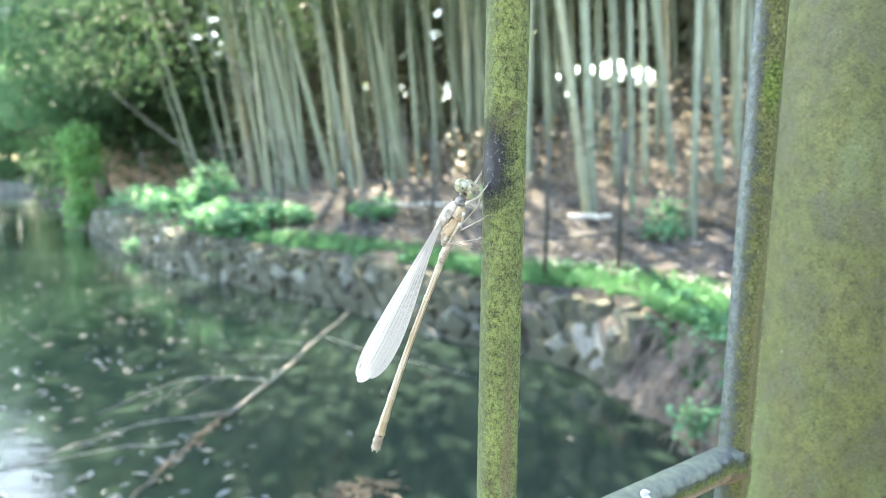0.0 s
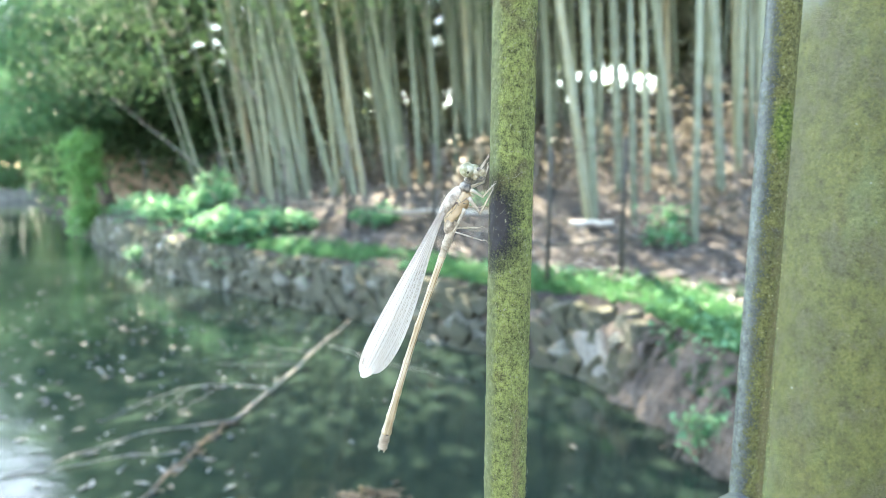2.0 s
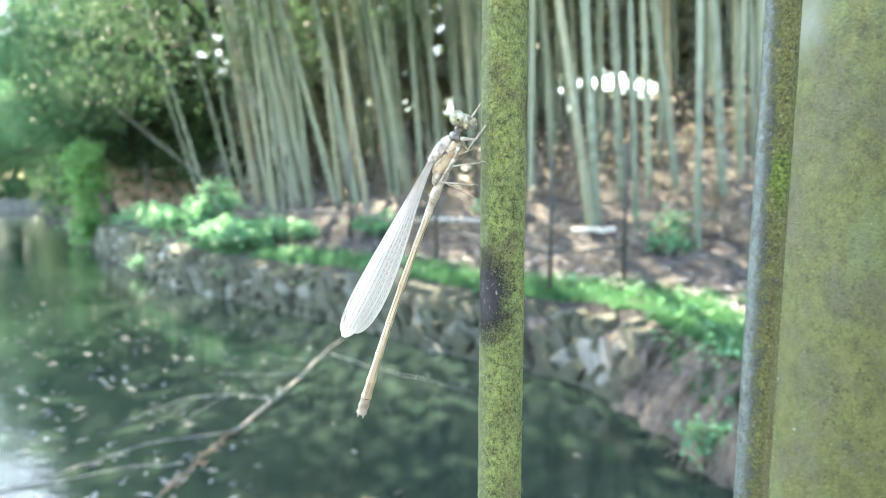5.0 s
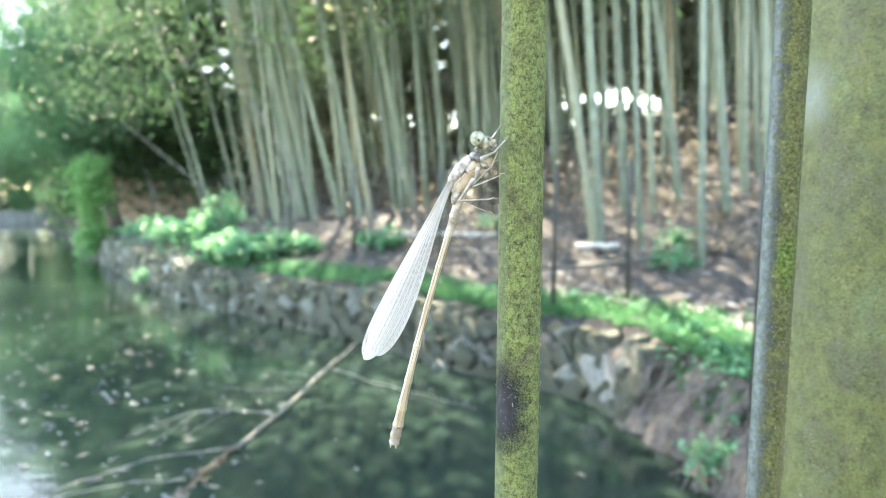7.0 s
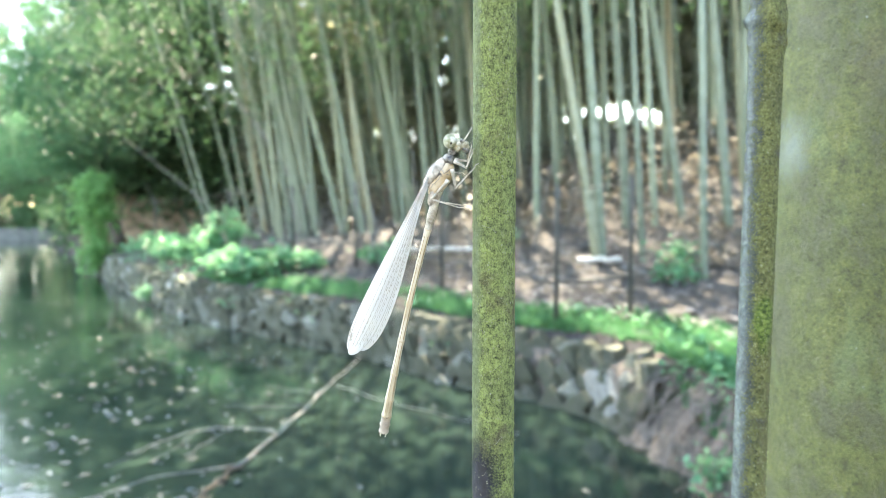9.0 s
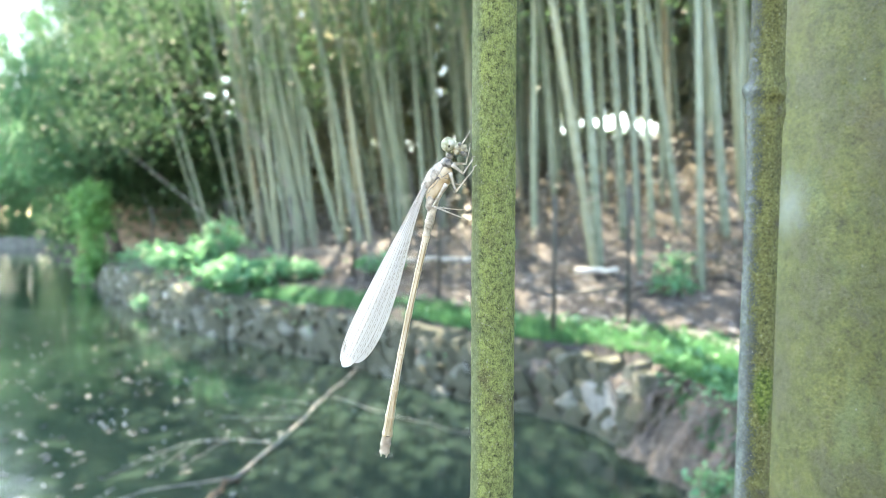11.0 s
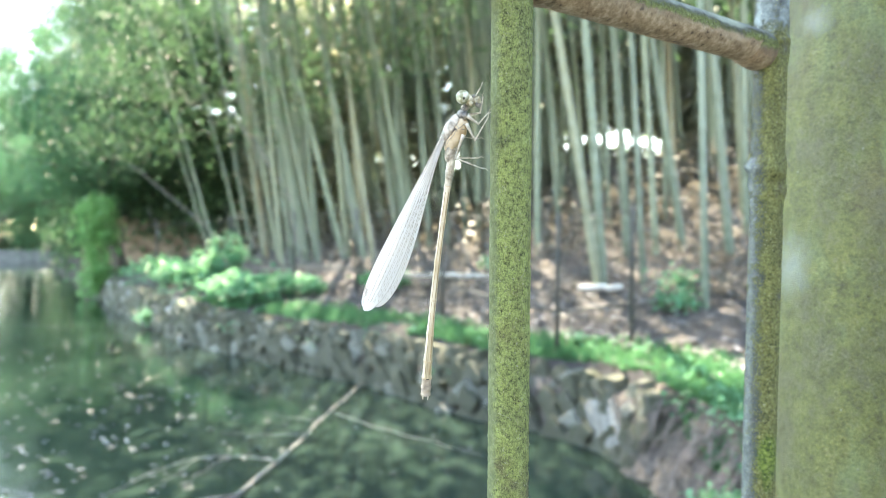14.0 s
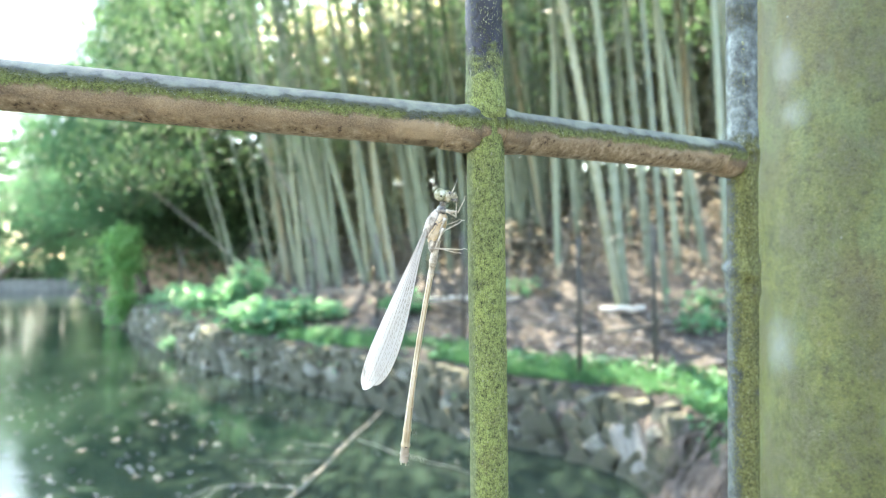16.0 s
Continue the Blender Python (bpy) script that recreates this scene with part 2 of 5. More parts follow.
def culm_material():
    n = Nodes("bamboo_culm", 0.42)
    base = n.ramp(n.each(), [(0.0, (0.08, 0.104, 0.073)), (0.4, (0.122, 0.154, 0.11)), (0.75, (0.175, 0.21, 0.15)), (0.9, (0.19, 0.19, 0.12)), (1.0, (0.22, 0.16, 0.095))])
    s = n.noise(14, 4, 0.6, stretch=(1, 1, 0.12))
    c = n.mix(n.mask(s, 0.45, 0.75), base, (0.2, 0.222, 0.168))
    c = n.mix(n.mask(n.noise(2.3, 4), 0.55, 0.75), c, (0.07, 0.085, 0.06))
    n.color(c).bump(s, 0.25, 0.01)
    return n.mat


def plain(name, a, b, scale, rough=0.8, bump=0.4, dist=0.005, stretch=(1, 1, 1)):
    n = Nodes(name, rough)
    f = n.noise(scale, 4, 0.6, stretch=stretch)
    n.color(n.ramp(f, [(0.3, a), (0.7, b)])).bump(f, bump, dist)
    return n.mat


# fence base in the world: the local origin of its parts
FENCE = Vector((0.0098, 0.1035, 0.40))
MAT = {
    "rod": mossy_metal("mossy_rod", 0.12, (0.26, 0.315, 0.105), flecks=0.4, lit_film=-0.0024, ragged=0.5, paint=(0.014, 0.015, 0.022), under=False, spot=((-0.0028, -0.0026, 1.1512), (0.0038, 0.0034, 0.0069)), above=1.274, stain=((0.0014, -0.0032, 1.092), (0.0011, 0.002, 0.03))),
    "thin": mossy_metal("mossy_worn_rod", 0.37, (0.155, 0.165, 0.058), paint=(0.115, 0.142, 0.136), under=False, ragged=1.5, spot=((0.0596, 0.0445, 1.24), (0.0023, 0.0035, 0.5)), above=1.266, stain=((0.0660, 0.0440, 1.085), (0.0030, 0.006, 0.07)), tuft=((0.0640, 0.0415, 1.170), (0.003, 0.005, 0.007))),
    "bar": mossy_metal("rusty_mossy_bar", 0.36, (0.15, 0.18, 0.05)),
    "crusted": mossy_metal("crusted_mossy_bar", 0.36, (0.15, 0.18, 0.05), crust=(-0.1, -0.4)),
    "post": post_material(),
    "stone": stone_material(),
    "far_stone": stone_material(True),
    "soil": soil_material(),
    "pale_stone": plain("pale_stone", (0.11, 0.108, 0.095), (0.26, 0.255, 0.235), 11, 0.85, 0.6, 0.02),
    "water": water_material(),
    "culm": culm_material(),
    "grass": leaf_material("green_grass", (0.024, 0.088, 0.034), (0.052, 0.177, 0.073), (0.105, 0.266, 0.122), 0.4),
    "moss": leaf_material("moss_tufts", (0.031, 0.041, 0.012), (0.163, 0.194, 0.054), (0.625, 0.637, 0.324), 0.3, 0.6),
    "film_moss": leaf_material("thin_moss_film", (0.06, 0.064, 0.02), (0.145, 0.155, 0.046), (0.27, 0.275, 0.095), 0.3, 0.6),
    "litter": leaf_material("dry_leaves", (0.045, 0.04, 0.038), (0.105, 0.098, 0.098), (0.4, 0.39, 0.4), 0.1, 0.8),
    "bamboo_leaf": leaf_material("bamboo_leaves", (0.015, 0.045, 0.019), (0.039, 0.093, 0.043), (0.094, 0.175, 0.085), 0.5),
    "tree_leaf": leaf_material("fresh_tree_leaves", (0.019, 0.065, 0.033), (0.051, 0.157, 0.072), (0.112, 0.263, 0.130), 0.52),
    "dark_leaf": leaf_material("dim_understorey_leaves", (0.048, 0.046, 0.034), (0.104, 0.096, 0.074), (0.200, 0.180, 0.144), 0.4),
    # woods' tones raised beyond leaf colour, so that they carry haze and glow
    "far_leaf": leaf_material("haze_paled_woodland_leaves", (0.188, 0.200, 0.138), (0.362, 0.362, 0.256), (0.575, 0.562, 0.413), 0.75),
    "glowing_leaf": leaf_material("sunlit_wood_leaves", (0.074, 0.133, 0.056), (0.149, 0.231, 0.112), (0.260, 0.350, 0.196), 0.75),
    "vine": leaf_material("vine_leaves", (0.060, 0.187, 0.051), (0.128, 0.323, 0.102), (0.255, 0.476, 0.187), 0.5),
    "shrub": leaf_material("shrub_leaves", (0.037, 0.132, 0.056), (0.090, 0.275, 0.132), (0.212, 0.466, 0.263), 0.4),
    "floating": leaf_material("floating_leaves", (0.027, 0.031, 0.029), (0.065, 0.077, 0.079), (0.173, 0.206, 0.227), 0.05),
    "bark": plain("dark_bark", (0.035, 0.03, 0.024), (0.12, 0.1, 0.08), 14, 0.9, 0.8, 0.03, (1, 1, 0.25)),
    "deadwood": plain("weathered_branch_wood", (0.085, 0.08, 0.076), (0.29, 0.28, 0.265), 30, 0.85, 0.7, 0.01, (1, 1, 1)),
    "weir": plain("dark_wet_concrete", (0.07, 0.075, 0.07), (0.17, 0.17, 0.16), 3, 0.9, 0.4, 0.02),
    "iron": plain("dark_fence_iron", (0.03, 0.031, 0.03), (0.065, 0.065, 0.06), 60, 0.6, 0.2, 0.002),
    "concrete": plain("weathered_concrete", (0.2, 0.2, 0.18), (0.36, 0.35, 0.33), 9, 0.9, 0.4, 0.01),
    "earth": plain("root_bound_earth", (0.04, 0.035, 0.03), (0.175, 0.145, 0.125), 26, 0.95, 0.9, 0.05, (1, 1, 0.3)),
    "root": plain("brown_root_bark", (0.07, 0.058, 0.052), (0.27, 0.23, 0.215), 40, 0.9, 0.6, 0.01),
    "clay": plain("brown_clay_bank", (0.12, 0.085, 0.06), (0.3, 0.215, 0.155), 2.2, 0.95, 0.6, 0.05, (1, 1, 2)),
    "evergreen": leaf_material("dark_evergreen_leaves", (0.025, 0.059, 0.031), (0.045, 0.098, 0.048), (0.098, 0.182, 0.070), 0.2),
    "sodden": leaf_material("sodden_brown_leaves", (0.035, 0.025, 0.016), (0.09, 0.06, 0.035), (0.24, 0.17, 0.1), 0.05),
    "cut_wood": plain("pale_cut_wood", (0.42, 0.38, 0.33), (0.66, 0.62, 0.56), 30, 0.85, 0.4, 0.01),
    "wet_bark": plain("wet_dark_bark", (0.03, 0.022, 0.016), (0.11, 0.08, 0.055), 30, 0.55, 0.7, 0.01),
    "crust": plain("chalky_white_crust", (0.6, 0.6, 0.57), (0.85, 0.85, 0.82), 2000, 0.8, 0.2, 0.0001),
    "thread": plain("pale_plant_fibre", (0.22, 0.23, 0.13), (0.42, 0.42, 0.29), 900, 0.6, 0.1, 0.0001),
}


# ================= geometry helpers =================
class Geo:
    """Vertices and faces of one mesh."""

    def __init__(self):
        self.v, self.f = [], []

    def tube(self, points, radii, sides=8, cap=True, squash=1.0):
        """A tube along points; squash flattens it across its second axis."""
        points = [Vector(p) for p in points]
        start, ref = len(self.v), None
        for i, p in enumerate(points):
            d = (points[min(i + 1, len(points) - 1)] - points[max(i - 1, 0)]).normalized()
            if ref is None:
                ref = d.orthogonal().normalized()
            ref = (ref - d * ref.dot(d)).normalized()
            side = d.cross(ref)
            for k in range(sides):
                a = 2 * math.pi * k / sides
                self.v.append(p + (ref * math.cos(a) + side * math.sin(a) * squash) * radii[i])
        for i in range(len(points) - 1):
            for k in range(sides):
                a, b = start + i * sides + k, start + i * sides + (k + 1) % sides
                self.f.append((a, b, b + sides, a + sides))
        if cap:
            self.f.append(tuple(start + k for k in reversed(range(sides))))
            last = start + (len(points) - 1) * sides
            self.f.append(tuple(last + k for k in range(sides)))
        return self

    def ball(self, centre, size, turn=0.0, rings=10, sides=16, lump=0.0):
        """An ellipsoid turned about the y axis by degrees."""
        m = Matrix.Translation(centre) @ pose(0, 0, 0, 0, turn, 0)
        start = len(self.v)
        for i in range(rings + 1):
            t = math.pi * i / rings
            for k in range(sides):
                a = 2 * math.pi * k / sides
                p = Vector((math.sin(t) * math.cos(a), math.sin(t) * math.sin(a), math.cos(t)))
                if lump:
                    p *= 1 + lump * noise.noise(p * 2.3 + Vector(centre) * 900)
                self.v.append(m @ Vector((p.x * size[0], p.y * size[1], p.z * size[2])))
        for i in range(rings):
            for k in range(sides):
                a, b = start + i * sides + k, start + i * sides + (k + 1) % sides
                self.f.append((a, a + sides, b + sides, b))
        return self

    def mesh(self, name):
        m = bpy.data.meshes.new(name)
        m.from_pydata([tuple(v) for v in self.v], [], self.f)
        m.update()
        return m


def finish(name, mesh, material, parent=None, label="", smooth=True):
    """Links a mesh (or a Geo) as one object under its parent."""
    if isinstance(mesh, Geo):
        mesh = mesh.mesh(name)
    if smooth:
        mesh.polygons.foreach_set("use_smooth", [True] * len(mesh.polygons))
    if not mesh.materials:
        mesh.materials.append(material)
    ob = new(name, mesh)
    if parent:
        ob.parent = parent
    if label:
        ob["label"] = label
    return ob


def leaves(name, at, length, width, material, droop=0.5, parent=None, flat=False, rng=None):
    """One mesh of many small folded leaves, one at each place."""
    rng = rng or np.random.default_rng(5)
    n = len(at)
    a = rng.uniform(0, 2 * math.pi, n)
    d = np.stack([np.cos(a), np.sin(a), (rng.normal(0, 0.06, n) if flat else rng.normal(-droop, 0.45, n))], -1)
    d /= np.linalg.norm(d, axis=1, keepdims=True)
    up = np.stack([rng.normal(0, 0.12 if flat else 0.5, n), rng.normal(0, 0.12 if flat else 0.5, n), np.ones(n)], -1)
    s = np.cross(d, up)
    s /= np.linalg.norm(s, axis=1, keepdims=True) + 1e-9
    nrm = np.cross(s, d)
    size = rng.uniform(0.6, 1.3, n)[:, None]
    ln, wd = length * size, width * size
    v = np.stack([at, at + d * ln * 0.45 + s * wd * 0.5 + nrm * wd * 0.15, at + d * ln - nrm * wd * 0.12, at + d * ln * 0.45 - s * wd * 0.5 + nrm * wd * 0.15], 1).reshape(-1, 3)
    i = np.arange(n) * 4
    f = np.concatenate([np.stack([i, i + 1, i + 2], -1), np.stack([i, i + 2, i + 3], -1)])
    m = bpy.data.meshes.new(name)
    m.from_pydata(v.tolist(), [], f.tolist())
    m.update()
    return finish(name, m, material, parent, smooth=False)


def empty(name, at, label, category, group=""):
    ob = new(name)
    ob.location = at
    return tagged(ob, label, category, group)


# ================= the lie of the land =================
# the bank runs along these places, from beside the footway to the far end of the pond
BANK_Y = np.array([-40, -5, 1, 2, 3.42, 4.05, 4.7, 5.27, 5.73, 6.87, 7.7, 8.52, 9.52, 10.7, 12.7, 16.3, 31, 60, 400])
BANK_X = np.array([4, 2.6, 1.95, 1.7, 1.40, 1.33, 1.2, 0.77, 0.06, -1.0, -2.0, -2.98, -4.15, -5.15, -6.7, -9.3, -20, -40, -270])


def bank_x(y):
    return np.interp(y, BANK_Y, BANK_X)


def behind(x, y):
    """Metres behind the bank's edge."""
    return (x - bank_x(y)) * np.where(np.asarray(y) < 4.7, 0.95, 0.72)


def ground_z(x, y):
    s = behind(x, y)
    hill = 0.65 + 0.2 * np.clip(s - 0.7, 0, 4.8) + 0.43 * np.clip(s - 5.5, 0, 5.0) + 0.02 * np.clip(s - 12, 0, 60)
    z = np.where(s < 0.3, -0.5, np.where(s < 0.7, 0.5 + 0.15 * np.clip(s, 0, 0.7) / 0.7, hill))
    hill = hill + 1.0 * np.exp(-(((np.asarray(x) + 9.0) / 2.4) ** 8) - ((np.asarray(y) - 21.0) / 1.4) ** 8) * 1.1
    z = np.where(s < 0.7, z, hill)
    far = np.clip((np.asarray(y) - 36) * 0.3, 0, 1) * 0.9
    left = np.clip((-1.02 * np.asarray(y) - 5 - np.asarray(x)) * 0.5, 0, 1) * 1.3 * (np.asarray(y) > -60)
    return np.where(s < 0.3, z + far + left, z)


def land_z(x, y):
    return max(0.5, float(ground_z(x, y)))


def build_ground():
    u = np.concatenate([[-420, -200, -90, -50, -30, -20, -12, -6, -2, -0.5, -0.02, 0.2, 0.3], np.arange(0.42, 1.3, 0.1), np.arange(1.4, 6, 0.3), np.arange(6, 22, 1.0), [25, 40, 80, 200, 420]])
    y = np.concatenate([[-400, -150, -60, -25, -10, -5], np.arange(-2, 12, 0.18), np.arange(12, 24, 0.5), np.arange(24, 44, 1.0), [50, 65, 100, 200, 400]])
    yy, uu = np.meshgrid(y, u, indexing="ij")
    xx = bank_x(yy) + uu
    zz = ground_z(xx, yy)
    near = (behind(xx, yy) > 0.1) & (np.abs(yy) < 40)
    for i, j in zip(*np.nonzero(near)):
        p = Vector((xx[i, j], yy[i, j], 0))
        zz[i, j] += 0.05 * noise.noise(p * 1.7) + 0.03 * noise.noise(p * 5.1)
    g = Geo()
    g.v = np.stack([xx, yy, zz], -1).reshape(-1, 3).tolist()
    n = len(u)
    g.f = [(i * n + j, i * n + j + 1, i * n + n + j + 1, i * n + n + j) for i in range(len(y) - 1) for j in range(n - 1)]
    g.f = [tuple(reversed(q)) for q in g.f]
    m = g.mesh("ground")
    tagged(finish("ground", m, MAT["soil"]), "brown leaf-strewn soil of the grove slope and pond bed", "ground", kind="structure")
    w = Geo()
    w.v = [(-420, -3, 0), (60, -3, 0), (60, 420, 0), (-420, 420, 0)]
    w.f = [(0, 1, 2, 3)]
    tagged(finish("water", w, MAT["water"]), "dark green murky pond water with faint ripples", "water", kind="structure")


def build_deck():
    """The plain footway on which the near fence stands."""
    bm = bmesh.new()
    bmesh.ops.create_cube(bm, size=1, matrix=Matrix.Translation((-0.4, -1.4, -0.1)) @ Matrix.Diagonal((4.0, 3.3, 1.0, 1)))
    bmesh.ops.bevel(bm, geom=bm.edges[:], offset=0.02, segments=2, affect="EDGES")
    m = bpy.data.meshes.new("footway")
    bm.to_mesh(m)
    bm.free()
    tagged(finish("pavement", m, MAT["concrete"], smooth=False), "plain weathered concrete footway at the pond's edge", "pavement", kind="structure")


def build_shade_walls():
    """Plain unseen walls at the footway's other side and end, added to block skylight."""
    for name, place, size in (("shade_wall_south", (-0.4, -3.2, 1.4), (16.0, 0.3, 3.4)), ("shade_wall_east", (3.1, -0.6, 1.4), (0.3, 4.9, 3.4))):
        bm = bmesh.new()
        bmesh.ops.create_cube(bm, size=1, matrix=Matrix.Translation(place) @ Matrix.Diagonal((*size, 1)))
        bmesh.ops.bevel(bm, geom=bm.edges[:], offset=0.02, segments=2, affect="EDGES")
        m = bpy.data.meshes.new(name)
        bm.to_mesh(m)
        bm.free()
        tagged(finish(name, m, MAT["weir"], smooth=False), "unseen plain dark wall added along the footway to block sky light", "wall", kind="structure")


# ================= the near iron fence =================
def rough_rod(a, b, radius, around, step, lump, seed=0.0, burrs=()):
    """A round rod from a to b whose skin is lumpy with moss and old paint."""
    a, b = Vector(a), Vector(b)
    d = (b - a).normalized()
    ref = Vector((0, -1, 0)) if abs(d.y) < 0.9 else Vector((1, 0, 0))
    ref = (ref - d * ref.dot(d)).normalized()
    side = d.cross(ref)
    n = max(2, int((b - a).length / step))
    g = Geo()
    for i in range(n + 1):
        p = a + (b - a) * (i / n)
        for k in range(around):
            w = 2 * math.pi * k / around
            o = ref * math.cos(w) + side * math.sin(w)
            q = (p + o * radius) * 1000 + Vector((seed, seed, 0))
            r = radius + lump * (noise.noise(q * 0.22) * 0.5 + noise.noise(q * 0.9) * 0.6 + noise.noise(q * 2.1) * 0.6)
            for bz, br, bw in burrs:
                r += br * math.exp(-(((i / n) * (b - a).length - bz) / bw) ** 2) * max(0.0, 0.4 + noise.noise(q * 0.3))
            g.v.append(p + o * r)
    for i in range(n):
        for k in range(around):
            c, e = i * around + k, i * around + (k + 1) % around
            g.f.append((c, e, e + around, c + around))
    g.f.append(tuple(reversed(range(around))))
    g.f.append(tuple(n * around + k for k in range(around)))
    return g


def tufts(name, centre, radius, z0, z1, count, size, parent, turn=(0, 360), seed=1, skip=None, material="moss", bald=-0.36):
    """Tiny moss blades standing on an upright round surface."""
    rng = np.random.default_rng(seed)
    a = np.radians(rng.uniform(turn[0], turn[1], count))
    z = rng.uniform(z0, z1, count)
    o = np.stack([np.cos(a), np.sin(a), np.zeros(count)], -1)
    at = np.array(centre)[None] + o * radius
    at[:, 2] = z
    keep = np.array([noise.noise(Vector((p[0], p[1], p[2])) * 260) + 0.6 * noise.noise(Vector((p[0], p[1], p[2])) * 60) > bald for p in at])
    if skip:
        keep &= ~skip(at)
    at, o = at[keep], o[keep]
    n = len(at)
    d = o * 0.22 + rng.normal(0, 0.3, (n, 3)) + np.array([0, 0, 1.0]) * rng.choice([-1, 1], n)[:, None]
    d /= np.linalg.norm(d, axis=1, keepdims=True)
    s = np.cross(d, o + rng.normal(0, 0.35, (n, 3)))
    s /= np.linalg.norm(s, axis=1, keepdims=True)
    ln = size * rng.uniform(0.5, 1.5, n)[:, None]
    v = np.stack([at - s * ln * 0.2 - o * 0.00003, at + s * ln * 0.2 - o * 0.00003, at + d * ln], 1).reshape(-1, 3)
    i = np.arange(n) * 3
    m = bpy.data.meshes.new(name)
    m.from_pydata(v.tolist(), [], np.stack([i, i + 1, i + 2], -1).tolist())
    m.update()
    ob = finish(name, m, MAT[material], parent, "short green moss tufts", smooth=False)
    ob["kind"] = "stuff"
    return ob


THIN = Vector((0.0732, 0.1486, 0.40)) - FENCE
POST = Vector((0.1280, 0.1965, 0.40)) - FENCE
LEFT_END = Vector((-0.30, 0.0049, 0.40)) - FENCE


def build_fence():
    fence = empty("iron_fence", FENCE, "old painted iron fence overgrown with green moss and rust", "fence")
    finish("upright_rod", rough_rod((0, 0, 0.95), (0, 0, 1.40), 0.00342, 104, 0.00028, 0.00012, 3, burrs=((0.317, 0.0009, 0.004),)), MAT["rod"], fence, "round rod coated in olive moss with a bare dark patch")
    finish("upright_rod", rough_rod((0, 0, 0), (0, 0, 0.95), 0.00345, 24, 0.006, 0.0001, 3), MAT["rod"], fence)
    finish("upright_rod", rough_rod((THIN.x - 0.0024, THIN.y, 0.95), (THIN.x + 0.0030, THIN.y, 1.40), 0.0036, 96, 0.0003, 0.00008, 31, burrs=((0.287, 0.0016, 0.005), (0.318, 0.0009, 0.004), (0.127, 0.0009, 0.004))), MAT["thin"], fence, "round rod, blue-grey paint showing through moss")
    finish("upright_rod", rough_rod((THIN.x - 0.0024, THIN.y, 0), (THIN.x - 0.0024, THIN.y, 0.95), 0.0037, 24, 0.006, 0.0001, 31), MAT["thin"], fence)
    finish("post", rough_rod((POST.x, POST.y, 0.95), (POST.x, POST.y, 1.5), 0.028, 260, 0.0016, 0.00008, 57), MAT["post"], fence, "thick round post under a film of green algae")
    finish("post", rough_rod((POST.x, POST.y, 0.0), (POST.x, POST.y, 0.95), 0.028, 60, 0.02, 0.0003, 57), MAT["post"], fence)
    for z, r in ((1.2650, 0.0039), (1.0800, 0.0039)):
        finish("cross_bar", rough_rod((LEFT_END.x, LEFT_END.y, z + 0.015), (0, 0, z), r, 40, 0.0007, 0.00006, 11), MAT["bar"], fence, "cross bar with brown rust crust underneath")
        finish("cross_bar", rough_rod((0, 0, z), (THIN.x, THIN.y, z + 0.0008), r, 40, 0.0007, 0.00008, 19), MAT["crusted"], fence, "cross bar with brown rust crust underneath")
        for x, y, d in ((0, 0, Vector((LEFT_END.x, LEFT_END.y, 0))), (0, 0, Vector((THIN.x, THIN.y, 0))), (THIN.x, THIN.y, Vector((-THIN.x, -THIN.y, 0)))):
            d = d.normalized()
            run = [Vector((x, y, z)) + d * k for k in (0.002, 0.0042, 0.0052, 0.0066, 0.0085)]
            finish("weld", Geo().tube(run, [r * 1.12, r * 1.12, r * 1.08, r * 1.04, r * 0.98], 24), MAT["bar"], fence)
    finish("end_post", rough_rod((LEFT_END.x - 0.025, LEFT_END.y, 0), (LEFT_END.x - 0.025, LEFT_END.y, 1.5), 0.028, 48, 0.02, 0.0003, 71), MAT["post"], fence)
    bare = lambda p: (p[:, 0] < 0.0008) & (np.abs(p[:, 2] - 1.1512) < 0.0074)
    tufts("moss", (0, 0, 0), 0.00336, 1.05, 1.34, 17000, 0.00045, fence, (222, 370), 4, bare, bald=-0.15)
    tufts("moss", (THIN.x, THIN.y, 0), 0.0036, 1.05, 1.34, 7000, 0.00045, fence, (275, 345), 6)
    tufts("moss", (POST.x, POST.y, 0), 0.028, 1.03, 1.36, 24000, 0.0006, fence, (222, 300), 9, material="film_moss", bald=0.0)
    rng = random.Random(8)
    for k in range(6):
        z, a = rng.uniform(1.07, 1.3), radians(rng.uniform(200, 340))
        if k == 0:
            z, a = 1.1592, radians(300)
        g, p = Geo(), Vector((math.cos(a), math.sin(a), 0)) * 0.0036 + Vector((0, 0, z))
        w = Vector((rng.uniform(-1, 1), -0.2, rng.uniform(-1, 1)))
        pts = [p]
        for s in range(5):
            w += Vector((rng.uniform(-0.7, 0.7), -0.1, rng.uniform(-0.7, 0.7)))
            q = pts[-1] + w.normalized() * 0.0006
            h = Vector((q.x, q.y, 0))
            q = h.normalized() * max(0.0036, min(h.length, 0.0041)) + Vector((0, 0, q.z))
            pts.append(q)
        finish("fibre", g.tube(pts, [0.000032] * 6, 5), MAT["thread"], fence, "pale curled fibre caught on the rod")
    # a small white ringed crust on the lower cross bar
    d = Vector((THIN.x, THIN.y, 0)).normalized()
    n = Vector((0.4, -0.5, 0.85)).normalized()
    n = (n - d * n.dot(d)).normalized()
    up, spot = n.cross(d), Vector((THIN.x, THIN.y, 0)) * 0.5 + Vector((0, 0, 1.0806)) + n * 0.0039
    ring = [spot + (d * math.cos(a) * 0.0011 + up * math.sin(a) * 0.00085) for a in [k * math.pi / 8 for k in range(14)]]
    crust = finish("white_crust", Geo().tube(ring, [0.0003] * 14, 6), MAT["crust"], fence, "small white ring-shaped crust")
